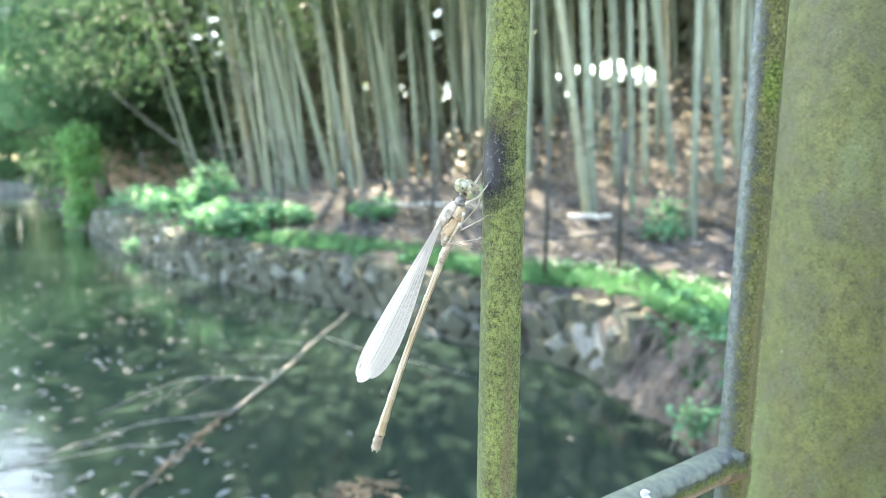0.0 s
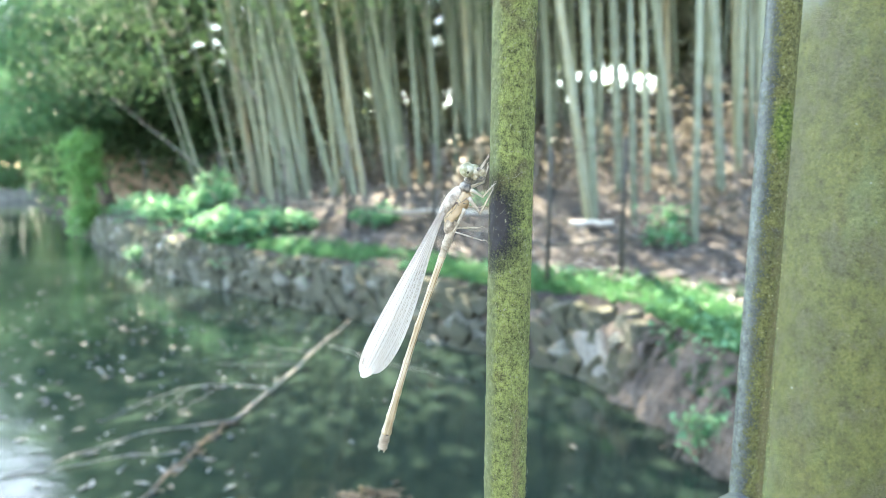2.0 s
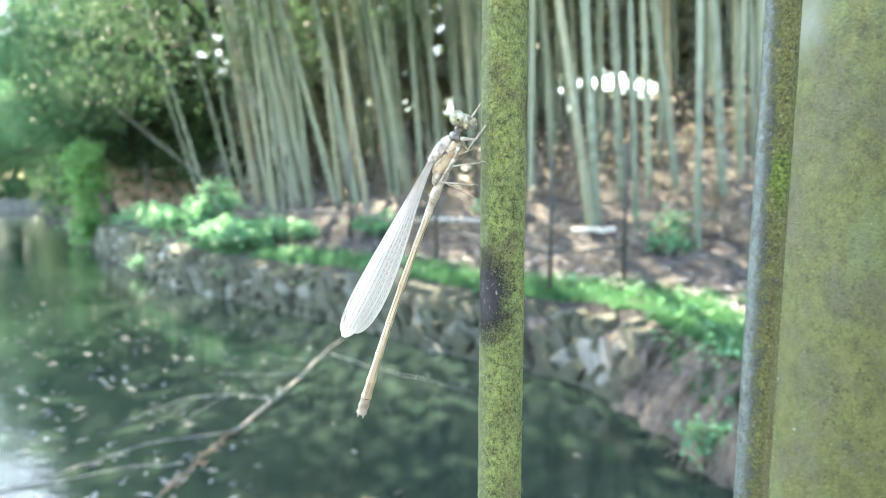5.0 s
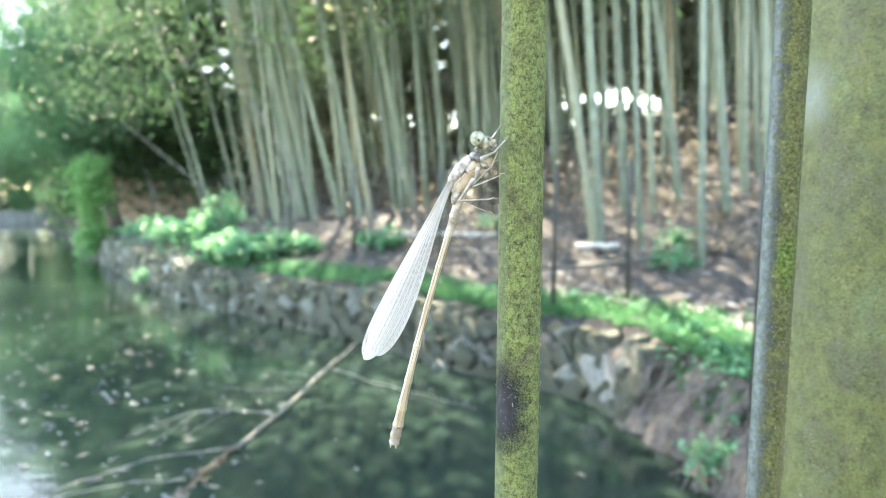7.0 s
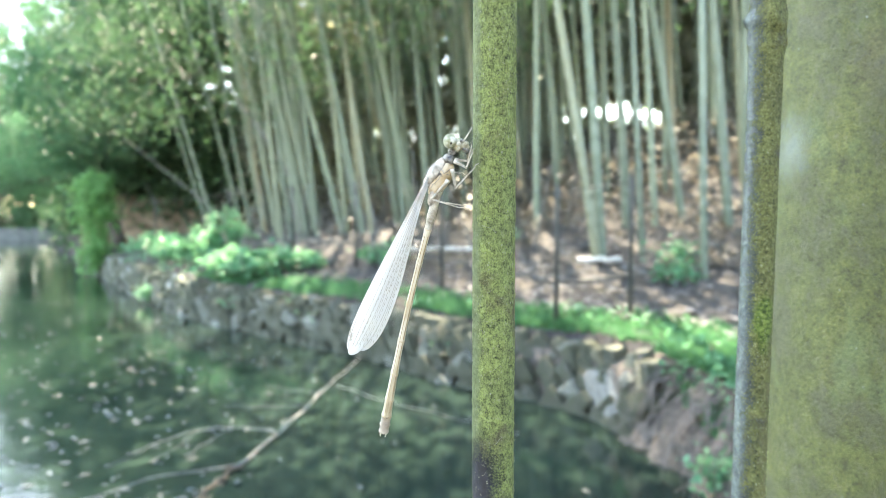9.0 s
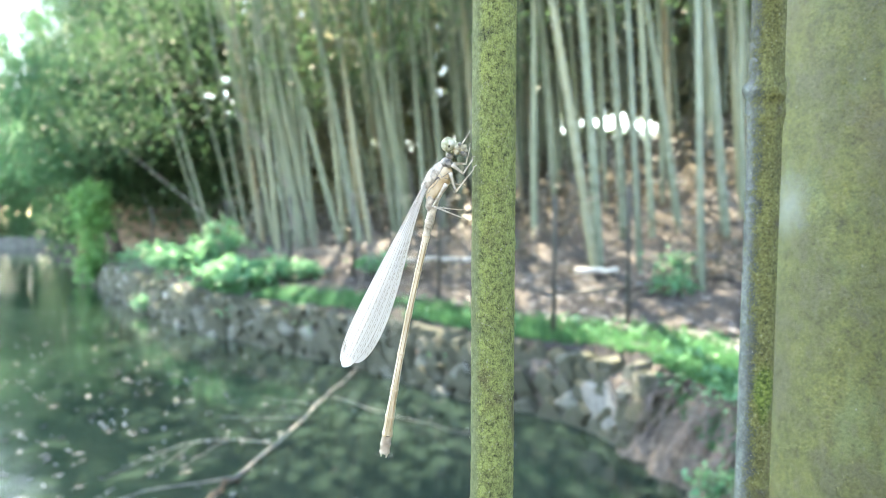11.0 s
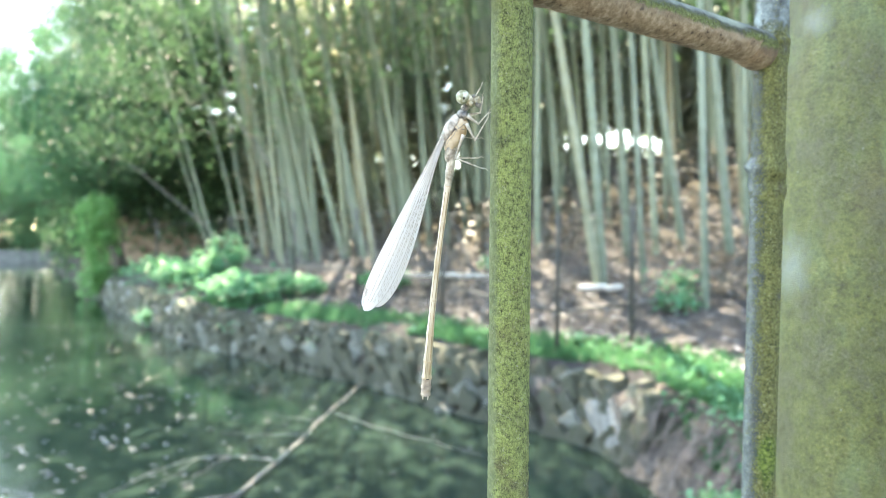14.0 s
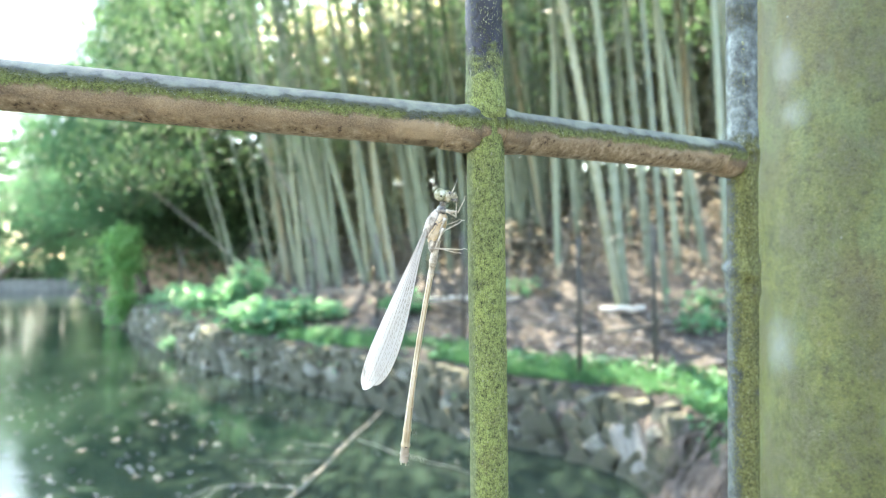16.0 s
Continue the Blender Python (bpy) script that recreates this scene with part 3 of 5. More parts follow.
    for off in (-0.0003, 0.0003):
        finish("stripe", Geo().tube([spot + d * off - up * 0.0006, spot + d * off + up * 0.0006], [0.00016] * 2, 6), MAT["crust"], crust)
    # the finest fibres, lying all over the moss
    g = Geo()
    for k in range(380):
        z, a = rng.uniform(1.06, 1.33), radians(rng.uniform(185, 355))
        w, run = rng.uniform(-0.8, 0.8) + math.pi * rng.randint(0, 1), rng.uniform(0.0003, 0.0012)
        pts = []
        for s in range(5):
            r = 0.00358 + 0.0001 * math.sin(s / 4 * math.pi)
            pts.append(Vector((math.cos(a) * r, math.sin(a) * r, z)))
            a += math.sin(w) * run / 4 / 0.0036
            z += math.cos(w) * run / 4
            w += rng.uniform(-0.45, 0.45)
        g.tube(pts, [0.000022] * 5, 4)
    finish("fibres", g, MAT["thread"], fence, "fine pale fibres on the moss")["kind"] = "stuff"
    return fence


# ================= the damselfly =================
def insect_materials():
    eye = Nodes("pale_green_eye", 0.3)
    eye.color(eye.ramp(eye.noise(620, 4, 0.65), [(0.34, (0.1, 0.1, 0.05)), (0.5, (0.3, 0.31, 0.19)), (0.66, (0.62, 0.62, 0.52))]))
    dark = plain("dark_eye_spot", (0.02, 0.02, 0.015), (0.05, 0.05, 0.03), 900, 0.3, 0.1, 0.0001)
    tan = Nodes("tan_thorax", 0.38)
    c = tan.ramp(tan.noise(420, 4), [(0.3, (0.4, 0.28, 0.15)), (0.52, (0.58, 0.45, 0.29)), (0.72, (0.74, 0.66, 0.53))])
    c = tan.mix(tan.mask(tan.noise(640, 3), 0.62, 0.68), c, (0.05, 0.035, 0.03))
    tan.color(c)
    pale = plain("pale_cuticle", (0.2, 0.165, 0.115), (0.74, 0.67, 0.55), 900, 0.35, 0.3, 0.0001)
    grey = plain("mottled_grey_cuticle", (0.04, 0.04, 0.042), (0.4, 0.38, 0.34), 1500, 0.4, 0.3, 0.0001)
    back = plain("whitish_mottled_back", (0.13, 0.105, 0.08), (0.74, 0.67, 0.57), 1100, 0.4, 0.3, 0.0001)
    leg = plain("translucent_pale_leg", (0.25, 0.21, 0.15), (0.74, 0.69, 0.6), 900, 0.4, 0.1, 0.0001)
    face = plain("amber_face", (0.17, 0.14, 0.07), (0.62, 0.57, 0.42), 1100, 0.3, 0.3, 0.0001)
    tail = plain("pale_tail_tip", (0.24, 0.19, 0.14), (0.5, 0.43, 0.35), 700, 0.4, 0.2, 0.0001)
    ab = Nodes("straw_abdomen", 0.32)
    st = ab.noise(900, 4, 0.6, stretch=(1, 1, 0.07))
    c = ab.ramp(st, [(0.3, (0.32, 0.245, 0.14)), (0.5, (0.58, 0.49, 0.34)), (0.7, (0.8, 0.75, 0.63))])
    ab.color(c)
    vein = plain("brown_wing_vein", (0.42, 0.39, 0.35), (0.62, 0.58, 0.53), 900, 0.85, 0.1, 0.0001)
    w = Nodes("milky_wing", 0.22)
    w.color(w.ramp(w.noise(500, 3), [(0.3, (0.87, 0.87, 0.86)), (0.7, (0.94, 0.94, 0.93))]))
    tr = w.add("ShaderNodeBsdfTranslucent", Color=(0.98, 0.975, 0.96, 1))
    cl = w.add("ShaderNodeBsdfTransparent")
    m1, m2 = w.add("ShaderNodeMixShader", Fac=0.72), w.add("ShaderNodeMixShader", Fac=0.14)
    w.link(w.bsdf.outputs[0], m1.inputs[1])
    w.link(tr.outputs[0], m1.inputs[2])
    w.link(m1.outputs[0], m2.inputs[1])
    w.link(cl.outputs[0], m2.inputs[2])
    w.link(m2.outputs[0], w.t.nodes["Material Output"].inputs["Surface"])
    return dict(eye=eye.mat, dark=dark, tan=tan.mat, pale=pale, grey=grey, leg=leg, back=back, face=face, tail=tail, straw=ab.mat, stripe=plain("brown_stripe", (0.28, 0.18, 0.09), (0.46, 0.33, 0.19), 600, 0.4, 0.1, 0.0001), vein=vein, wing=w.mat)


BASE = Vector((-2.4, 0, -10.4)) * MM
WING_ROOT = Vector((-3.2, 0, -5.8)) * MM
BUG = {}


def wing_edge(t):
    """How far the leading and trailing edges lie from the wing's axis, in mm, at t from root to tip."""
    lead = 0.35 + 1.05 * math.sin(min(1, t * 1.15) * math.pi * 0.5) ** 1.3
    trail = 0.35 + 2.1 * math.sin(min(1, max(0, t - 0.06) * 1.4) * math.pi * 0.5) ** 1.6
    close = math.sqrt(max(0.0, 1 - max(0, (t - 0.71) / 0.29) ** 2.6))
    return lead * close, trail * close


def build_wing(bug, mats, y, spread, short):
    """A narrow glassy wing hanging from its root along -z; leading edge towards -x."""
    length, cols, rowsn = 33.3 * short, 9, 44
    g = Geo()
    for side in (1, -1):
        for i in range(rowsn + 1):
            t = 1 - (1 - i / rowsn) ** 1.7
            lead, trail = wing_edge(t)
            for k in range(cols):
                u = k / (cols - 1)
                fold = 0.06 * (1 if k % 2 else -1) * (1 - t * 0.5)
                g.v.append(Vector((-lead + (lead + trail) * u, fold + side * 0.015, -length * t)) * MM)
    n = (rowsn + 1) * cols
    for i in range(rowsn):
        for k in range(cols - 1):
            a = i * cols + k
            g.f.append((a, a + 1, a + cols + 1, a + cols))
            g.f.append((n + a, n + a + cols, n + a + cols + 1, n + a + 1))
    wing = finish("wing", g, mats["wing"], bug, "milky translucent folded wing")
    for u, r, first, last in ((0.0, 0.06, 0, 0.97), (0.1, 0.045, 0.0, 0.93), (0.3, 0.045, 0.02, 0.95), (0.48, 0.04, 0.1, 0.95), (0.64, 0.03, 0.15, 0.94), (0.8, 0.028, 0.2, 0.9), (1.0, 0.04, 0.04, 0.97)):
        pts = []
        for i in range(31):
            t = first + (last - first) * i / 30
            lead, trail = wing_edge(t)
            pts.append(Vector((-lead + (lead + trail) * u, -0.03, -length * t)) * MM)
        finish("vein", Geo().tube(pts, [r * MM] * 31, 5), mats["vein"], wing, "thin brown lengthwise vein")
    d = Geo()
    rng = random.Random(int(y * 100) + 40)
    for u, count, first in ((0.3, 14, 0.5), (0.5, 16, 0.42), (0.7, 18, 0.34), (0.86, 18, 0.3)):
        for k in range(count):
            t = first + (0.95 - first) * (k + rng.uniform(-0.15, 0.15)) / count
            lead, trail = wing_edge(t)
            x = -lead + (lead + trail) * (u + rng.uniform(-0.012, 0.012))
            run = (0.95 - first) / count * rng.uniform(0.5, 0.78)
            d.tube([Vector((x, -0.05, -length * t)) * MM, Vector((x + 0.02, -0.05, -length * (t + run * 0.5))) * MM, Vector((x + 0.05, -0.05, -length * (t + run))) * MM], [0.04 * MM, 0.08 * MM, 0.04 * MM], 5, squash=0.35)
    finish("cross_vein", d, mats["vein"], wing, "short brownish cross veins in rows")["kind"] = "stuff"
    s = Geo()
    lead, trail = wing_edge(0.9)
    s.tube([Vector((-lead * 0.95, -0.05, -length * 0.885)) * MM, Vector((-lead * 0.8, -0.05, -length * 0.925)) * MM], [0.09 * MM] * 2, 6)
    finish("wing_spot", s, mats["leg"], wing, "small grey spot near the wing's tip")
    BUG.setdefault("wings", []).append((wing, y, spread))


def build_leg(bug, mats, name, hip, out, thigh, shin, beat, reach, bend):
    """A thin leg of a thigh and a bristly shin, both hanging along -z; out is how far each slants sideways."""
    g = Geo()
    ps = [Vector((0, out[0] * k / 5, -thigh * k / 5)) * MM for k in range(6)]
    g.tube(ps, [(0.36, 0.3, 0.25, 0.21, 0.18, 0.15)[k] * MM for k in range(6)], 7)
    g.ball(ps[-1], (0.18 * MM,) * 3, rings=6, sides=8)
    leg = finish(name, g, mats["leg"], bug)
    leg.location = Vector(hip) * MM
    g = Geo()
    foot = 0.8 * shin
    ps = [Vector((0, out[1] * k / 5, -foot * k / 5)) * MM for k in range(6)]
    g.tube(ps, [(0.13 - 0.008 * k) * MM for k in range(6)], 7)
    g.tube([ps[-1], Vector((0.25, out[1] * 1.1, -shin * 0.9)) * MM, Vector((0.0, out[1] * 1.2, -shin)) * MM], [0.09 * MM, 0.07 * MM, 0.05 * MM], 6)
    for k in range(1, 8):
        p = ps[0].lerp(ps[-1], k / 8)
        g.tube([p, p + Vector((0.3, -0.3 if k % 2 else 0.3, -0.4)) * MM], [0.025 * MM, 0.008 * MM], 4)
    low = finish("shin", g, mats["leg"], leg, "bristly pale shin and foot")
    low.location = Vector((0, out[0], -thigh)) * MM
    BUG.setdefault("legs", []).append((leg, low, Vector(hip), out, thigh, shin, beat, reach, bend))


def build_damselfly():
    mats = insect_materials()
    bug = empty("damselfly", (0.0028, 0.1005, 1.5478), "freshly emerged pale tan damselfly climbing the mossy rod", "damselfly")
    BUG["body"] = bug
    # head: a broad head with the two eyes set wide, face towards the rod
    h = Geo().ball(Vector((1.2, 0.8, -0.65)) * MM, (1.0 * MM, 1.5 * MM, 0.8 * MM), 12, lump=0.08)
    h.ball(Vector((2.1, 0.7, -0.75)) * MM, (0.75 * MM, 1.0 * MM, 0.75 * MM), 20, lump=0.1)
    head = finish("head", h, mats["face"], bug, "pale mottled head")
    finish("mouthparts", Geo().ball(Vector((2.45, 0.6, -1.35)) * MM, (0.5 * MM, 0.65 * MM, 0.45 * MM), 30, lump=0.2), mats["grey"], head)
    for p, s in (((0.0, -0.1, 0.0), 1.12), ((1.15, 2.2, -0.75), 1.1)):
        e = finish("eye", Geo().ball(Vector(p) * MM, (s * MM, s * MM * 0.95, s * 1.02 * MM), 15, 16, 24), mats["eye"], head, "glossy pale green compound eye")
        finish("pupil_spot", Geo().ball((Vector(p) + Vector((0.12, -s * 0.86, -0.15))) * MM, (0.2 * MM, 0.12 * MM, 0.26 * MM), 0, 6, 10), mats["dark"], e)
    for p, k in (((1.75, 0.1, 0.05), 0.3), ((2.5, 0.2, -0.35), 0.38), ((2.2, -0.1, -1.2), 0.32), ((1.3, -0.45, -1.1), 0.4), ((2.7, 0.7, -0.9), 0.34)):
        h = Geo().ball(Vector(p) * MM, (k * MM, k * 0.9 * MM, k * MM), 0, 7, 10, 0.25)
        finish("face_plate", h, mats["face"] if k > 0.33 else mats["grey"], head)
    bristle, rnd = Geo(), random.Random(23)
    for _ in range(46):
        d = Vector((rnd.uniform(-0.2, 1), rnd.uniform(-1, 0.6), rnd.uniform(-0.6, 1))).normalized()
        p = Vector((1.8, 0.5, -0.7)) + Vector((d.x * 1.0, d.y * 1.1, d.z * 0.85))
        bristle.tube([p * MM, (p + d * rnd.uniform(0.25, 0.5)) * MM], [0.02 * MM, 0.006 * MM], 4)
    finish("bristles", bristle, mats["leg"], head, "fine pale bristles on the face")["kind"] = "stuff"
    for dy in (0.1, 1.2):
        finish("antenna", Geo().tube([Vector((2.1, dy, 0.1)) * MM, Vector((2.5, dy - 0.1, 0.7)) * MM, Vector((3.0, dy - 0.2, 1.5)) * MM, Vector((3.3, dy - 0.2, 2.2)) * MM], [0.11 * MM, 0.08 * MM, 0.05 * MM, 0.03 * MM], 6), mats["leg"], head)
    finish("neck", Geo().ball(Vector((0.25, 0.4, -1.75)) * MM, (0.6 * MM, 0.6 * MM, 0.6 * MM), 0, lump=0.15), mats["grey"], bug)
    finish("prothorax", Geo().ball(Vector((-0.15, 0.3, -2.8)) * MM, (0.95 * MM, 0.95 * MM, 0.85 * MM), 25, lump=0.2), mats["grey"], bug)
    # thorax: slanted box of a body with plates on its side
    t = Geo().ball(Vector((-1.45, 0.25, -5.9)) * MM, (1.55 * MM, 1.45 * MM, 3.0 * MM), 33, 20, 28, 0.14)
    thorax = finish("thorax", t, mats["tan"], bug, "orange-tan thorax with thin dark seams")
    finish("waist", Geo().ball(Vector((-2.45, 0.25, -8.6)) * MM, (0.9 * MM, 0.95 * MM, 1.9 * MM), 16, 14, 18, 0.12), mats["back"], thorax, "pale narrow waist")
    finish("back_plate", Geo().ball(Vector((-2.35, 0.25, -5.1)) * MM, (1.05 * MM, 1.35 * MM, 2.9 * MM), 33, 14, 20, 0.12), mats["back"], thorax, "whitish back of the thorax")
    for a, b in (((0.2, -1.0, -4.2), (-1.0, -1.15, -4.9)), ((-1.6, -1.2, -4.6), (-3.6, -1.2, -7.6)), ((-2.3, -1.0, -4.2), (-3.9, -1.0, -6.9)), ((-1.0, -1.0, -4.9), (-1.3, -1.2, -4.0)), ((-1.0, -1.2, -4.9), (-3.3, -1.25, -7.6)), ((0.25, -1.2, -5.2), (-0.5, -1.2, -5.0))):
        m = [Vector(a).lerp(Vector(b), k / 6) for k in range(7)]
        for p in m:
            p.x += 0.12 * math.sin(p.z * 5.0)
            q = p - Vector((-1.45, 0.25, -5.9))
            p.y = 0.25 - math.sqrt(max(0.1, 1 - ((q.x * 0.84 - q.z * 0.545) / 1.62) ** 2 - ((q.x * 0.545 + q.z * 0.84) / 3.2) ** 2)) * 1.5
        finish("seam", Geo().tube([p * MM for p in m], [0.05 * MM] * 7, 5), mats["grey"], thorax)
    rng, hair = random.Random(17), Geo()
    for k in range(90):
        a, u = rng.uniform(-0.9, 0.9), rng.uniform(-0.9, 0.9)
        p = Vector((-1.05 * math.cos(a) * math.sqrt(1 - u * u), 1.35 * math.sin(a) * math.sqrt(1 - u * u), 2.9 * u))
        turn = pose(0, 0, 0, 0, 33, 0)
        p, d = turn @ p + Vector((-2.35, 0.25, -5.1)), (turn @ Vector((p.x, p.y, p.z * 0.2))).normalized()
        hair.tube([p * MM, (p + d * rng.uniform(0.3, 0.6) + Vector((0, 0, 0.15))) * MM], [0.018 * MM, 0.006 * MM], 4)
    finish("hairs", hair, mats["leg"], thorax, "fine pale hairs on the back")["kind"] = "stuff"
    # legs, near side then far side
    build_leg(bug, mats, "foreleg", (0.6, -0.35, -3.0), (-0.2, 0.3), 2.2, 3.2, 0.4, (4.6, 1.0, -2.2), -1)
    build_leg(bug, mats, "midleg", (0.35, -0.75, -4.2), (-0.3, 0.5), 3.0, 5.2, 0.0, (4.5, -1.7, -6.6), -1)
    build_leg(bug, mats, "hindleg", (-0.2, -0.95, -5.9), (-0.2, 0.7), 4.0, 5.8, 0.4, (3.6, -8.4, -12.2), -1)
    build_leg(bug, mats, "foreleg", (0.6, 0.8, -3.0), (0.2, 0.3), 2.2, 3.2, 0.0, (3.5, 1.1, -2.4), -1)
    build_leg(bug, mats, "midleg", (0.4, 1.0, -4.2), (0.4, 0.2), 3.0, 5.2, 0.4, (3.3, -2.6, -7.2), -1)
    build_leg(bug, mats, "hindleg", (0.0, 1.2, -5.7), (0.2, 0.1), 4.6, 5.2, 0.0, (3.2, -9.6, -12.6), -1)
    # wings
    for y, spread, short in ((-0.75, 0.0, 1.0), (-0.45, -2.6, 0.96), (0.65, 0.8, 1.0), (0.95, -1.2, 0.97)):
        build_wing(bug, mats, y, spread, short)
    # abdomen: ten segments hanging along -z from the joint
    joints = (0.0, 1.8, 4.0, 10.0, 17.3, 24.2, 30.6, 35.7, 38.9, 40.8, 42.3)
    width = (0.72, 0.7, 0.56, 0.5, 0.52, 0.56, 0.63, 0.76, 0.86, 0.88, 0.85)
    abdomen = None
    for k in range(10):
        g, a, b = Geo(), joints[k] - (2.4 if k == 0 else 0), joints[k + 1]
        r0, r1 = width[k], width[k + 1]
        prof = ((0.0, r0 * 1.02), (0.03, r0 * 1.1), (0.09, r0 * 1.0), (0.5, (r0 + r1) * 0.48), (0.9, r1 * 1.0), (0.96, r1 * 1.12), (1.0, r1 * 1.03))
        bow = lambda s: 0.5 * math.sin(s / 43.6 * math.pi)
        g.tube([Vector((-bow(a + (b - a) * p), 0.25, -(a + (b - a) * p))) * MM for p, _ in prof], [r * MM for _, r in prof], 14)
        if abdomen is None:
            abdomen = finish("abdomen", g, mats["pale"], bug, "slender straw-coloured jointed abdomen")
        else:
            finish("segment", g, mats["tail"] if k > 7 else mats["pale"] if k == 1 else mats["straw"], abdomen)
        ring = Geo().tube([Vector((-bow(b), 0.25, -(b - 0.12))) * MM, Vector((-bow(b), 0.25, -(b + 0.1))) * MM], [r1 * 1.1 * MM] * 2, 14)
        if 0 < k < 8:
            finish("joint", ring, mats["tan"], abdomen, "brownish joint ring")
    for dx in (-0.35, 0.3):
        finish("tail_hook", Geo().tube([Vector((dx, 0.2, -42.1)) * MM, Vector((dx * 1.5, 0.1, -42.7)) * MM, Vector((dx * 1.3, 0.0, -43.2)) * MM], [0.22 * MM, 0.17 * MM, 0.06 * MM], 7), mats["pale"], abdomen)
    for dx, r in ((-0.2, 0.07), (0.28, 0.09)):
        pts = []
        for k in range(2, 36):
            s = 3.0 + k
            w = np.interp(s, joints, width)
            off = dx * w / 0.5
            pts.append(Vector((-0.5 * math.sin(s / 43.6 * math.pi) + off, 0.25 - math.sqrt(max(0.01, (w * 1.0) ** 2 - off * off)), -s)) * MM)
        finish("stripe", Geo().tube(pts, [r * MM] * len(pts), 5, squash=0.6), mats["stripe"], abdomen, "thin brown line along the abdomen")
    BUG["abdomen"] = abdomen


# seconds, eye x and z, then the lean in degrees of the thorax, abdomen and wings
BODY = [
    (0, 0.0028, 1.5478, 11.5, 17.5, 32.4),
    (0.5, 0.0032, 1.5507, 12.5, 15.5, 31.5),
    (1, 0.0035, 1.5542, 12.6, 13.8, 30.9),
    (1.5, 0.0028, 1.5572, 12.7, 13.9, 29.6),
    (2, 0.0027, 1.5595, 13.0, 16.0, 31.5),
    (2.5, 0.0031, 1.5625, 14.2, 16.2, 31.4),
    (3, 0.0030, 1.5654, 15.5, 19.5, 34.8),
    (3.5, 0.0032, 1.5676, 15.5, 18.5, 33.8),
    (4, 0.0028, 1.5711, 14.9, 18.6, 33.7),
    (6.5, 0.0027, 1.5882, 15.1, 15.2, 33.0),
    (7, 0.0028, 1.5927, 16.1, 14.1, 32.2),
    (7.5, 0.0027, 1.5960, 15.8, 16.1, 34.3),
    (8.5, 0.0021, 1.6032, 14.5, 12.3, 30.6),
    (9, 0.0028, 1.6058, 14.3, 12.7, 31.3),
    (11.5, 0.0025, 1.6240, 13.1, 10.5, 31.4),
    (12.5, 0.0019, 1.6319, 10.9, 8.1, 32.7),
    (13, 0.0019, 1.6363, 10.3, 6.6, 33.2),
    (13.5, 0.0019, 1.6405, 9.7, 7.6, 34.2),
    (14, 0.0017, 1.6439, 9.8, 5.8, 31.3),
    (14.5, 0.0023, 1.6474, 9.3, 7.5, 30.3),
    (15, 0.0020, 1.6497, 7.4, 4.3, 26.1),
    (15.5, 0.0012, 1.6511, 6.1, 7.8, 27.7),
    (16, 0.0016, 1.6529, 6.6, 9.4, 29.2),
]


# seconds, and by how many degrees the body hangs towards the rod's far side
AWAY = [(0, 13.6), (4, 13.6), (6.5, 11.3), (7, 9.0), (7.5, 11.5), (8.5, 13.2), (9, 13.2), (11.5, 9.2), (13, 9.0), (13.5, 11.5), (14.5, 13.6), (15.5, 11.0), (16, 12.5)]


# seconds at which the middle leg of the near side takes hold again
STEPS = [-0.65, 0.65, 1.95, 3.18, 4.25, 5.3, 6.38, 7.6, 8.75, 9.75, 10.8, 11.8, 12.95, 13.85, 15.0, 16.2]


def motions():
    body, tail, wings = [], [], [[] for _ in BUG["wings"]]
    for t, x, z, lean, down, fold in BODY:
        r = lean - 13.0
        body.append((t, pose(x, 0.1005, z, float(np.interp(t, [k[0] for k in AWAY], [k[1] for k in AWAY])), r, 0)))
        tail.append((t, pose(BASE.x, BASE.y, BASE.z, 0, down - r, 0)))
        for k, (ob, y, spread) in enumerate(BUG["wings"]):
            wings[k].append((t, pose(WING_ROOT.x, y * MM, WING_ROOT.z, 0, fold - 32.5 - r + 25.8 + spread, 0)))
    walk(BUG["body"], body)
    walk(BUG["abdomen"], tail)
    for k, (ob, y, spread) in enumerate(BUG["wings"]):
        walk(ob, wings[k])
    # the legs step three by three while it climbs
    for leg, low, hip, out, thigh, shin, beat, (fx, high, deep), bend in BUG["legs"]:
        upper, lower = [], []
        for i in range(161):
            t = i * 0.1
            part = (float(np.interp(t, STEPS, range(-1, len(STEPS) - 1))) - beat) % 1.0
            if part < 0.76:
                x, z = fx, high + (deep - high) * part / 0.76
            else:
                u = (part - 0.76) / 0.24
                x, z = fx - 0.9 * math.sin(u * math.pi), deep + (high - deep) * u
            dx, dz = x - hip.x, z - hip.z
            far = min(math.hypot(dx, dz), (thigh + shin) * 0.985)
            aim = math.atan2(dz, dx)
            knee = math.acos(max(-1, min(1, (thigh * thigh + far * far - shin * shin) / (2 * thigh * far))))
            a = aim + bend * knee
            kx, kz = math.cos(a) * thigh, math.sin(a) * thigh
            b = math.atan2(math.sin(aim) * far - kz, math.cos(aim) * far - kx)
            first = math.degrees(-math.pi / 2 - a)
            second = math.degrees(-math.pi / 2 - b) - first
            first, second = (first + 180) % 360 - 180, (second + 180) % 360 - 180
            upper.append((t, pose(hip.x * MM, hip.y * MM, hip.z * MM, 0, first, 0)))
            lower.append((t, pose(0, out[0] * MM, -thigh * MM, 0, second, 0)))
        walk(leg, upper)
        walk(low, lower)


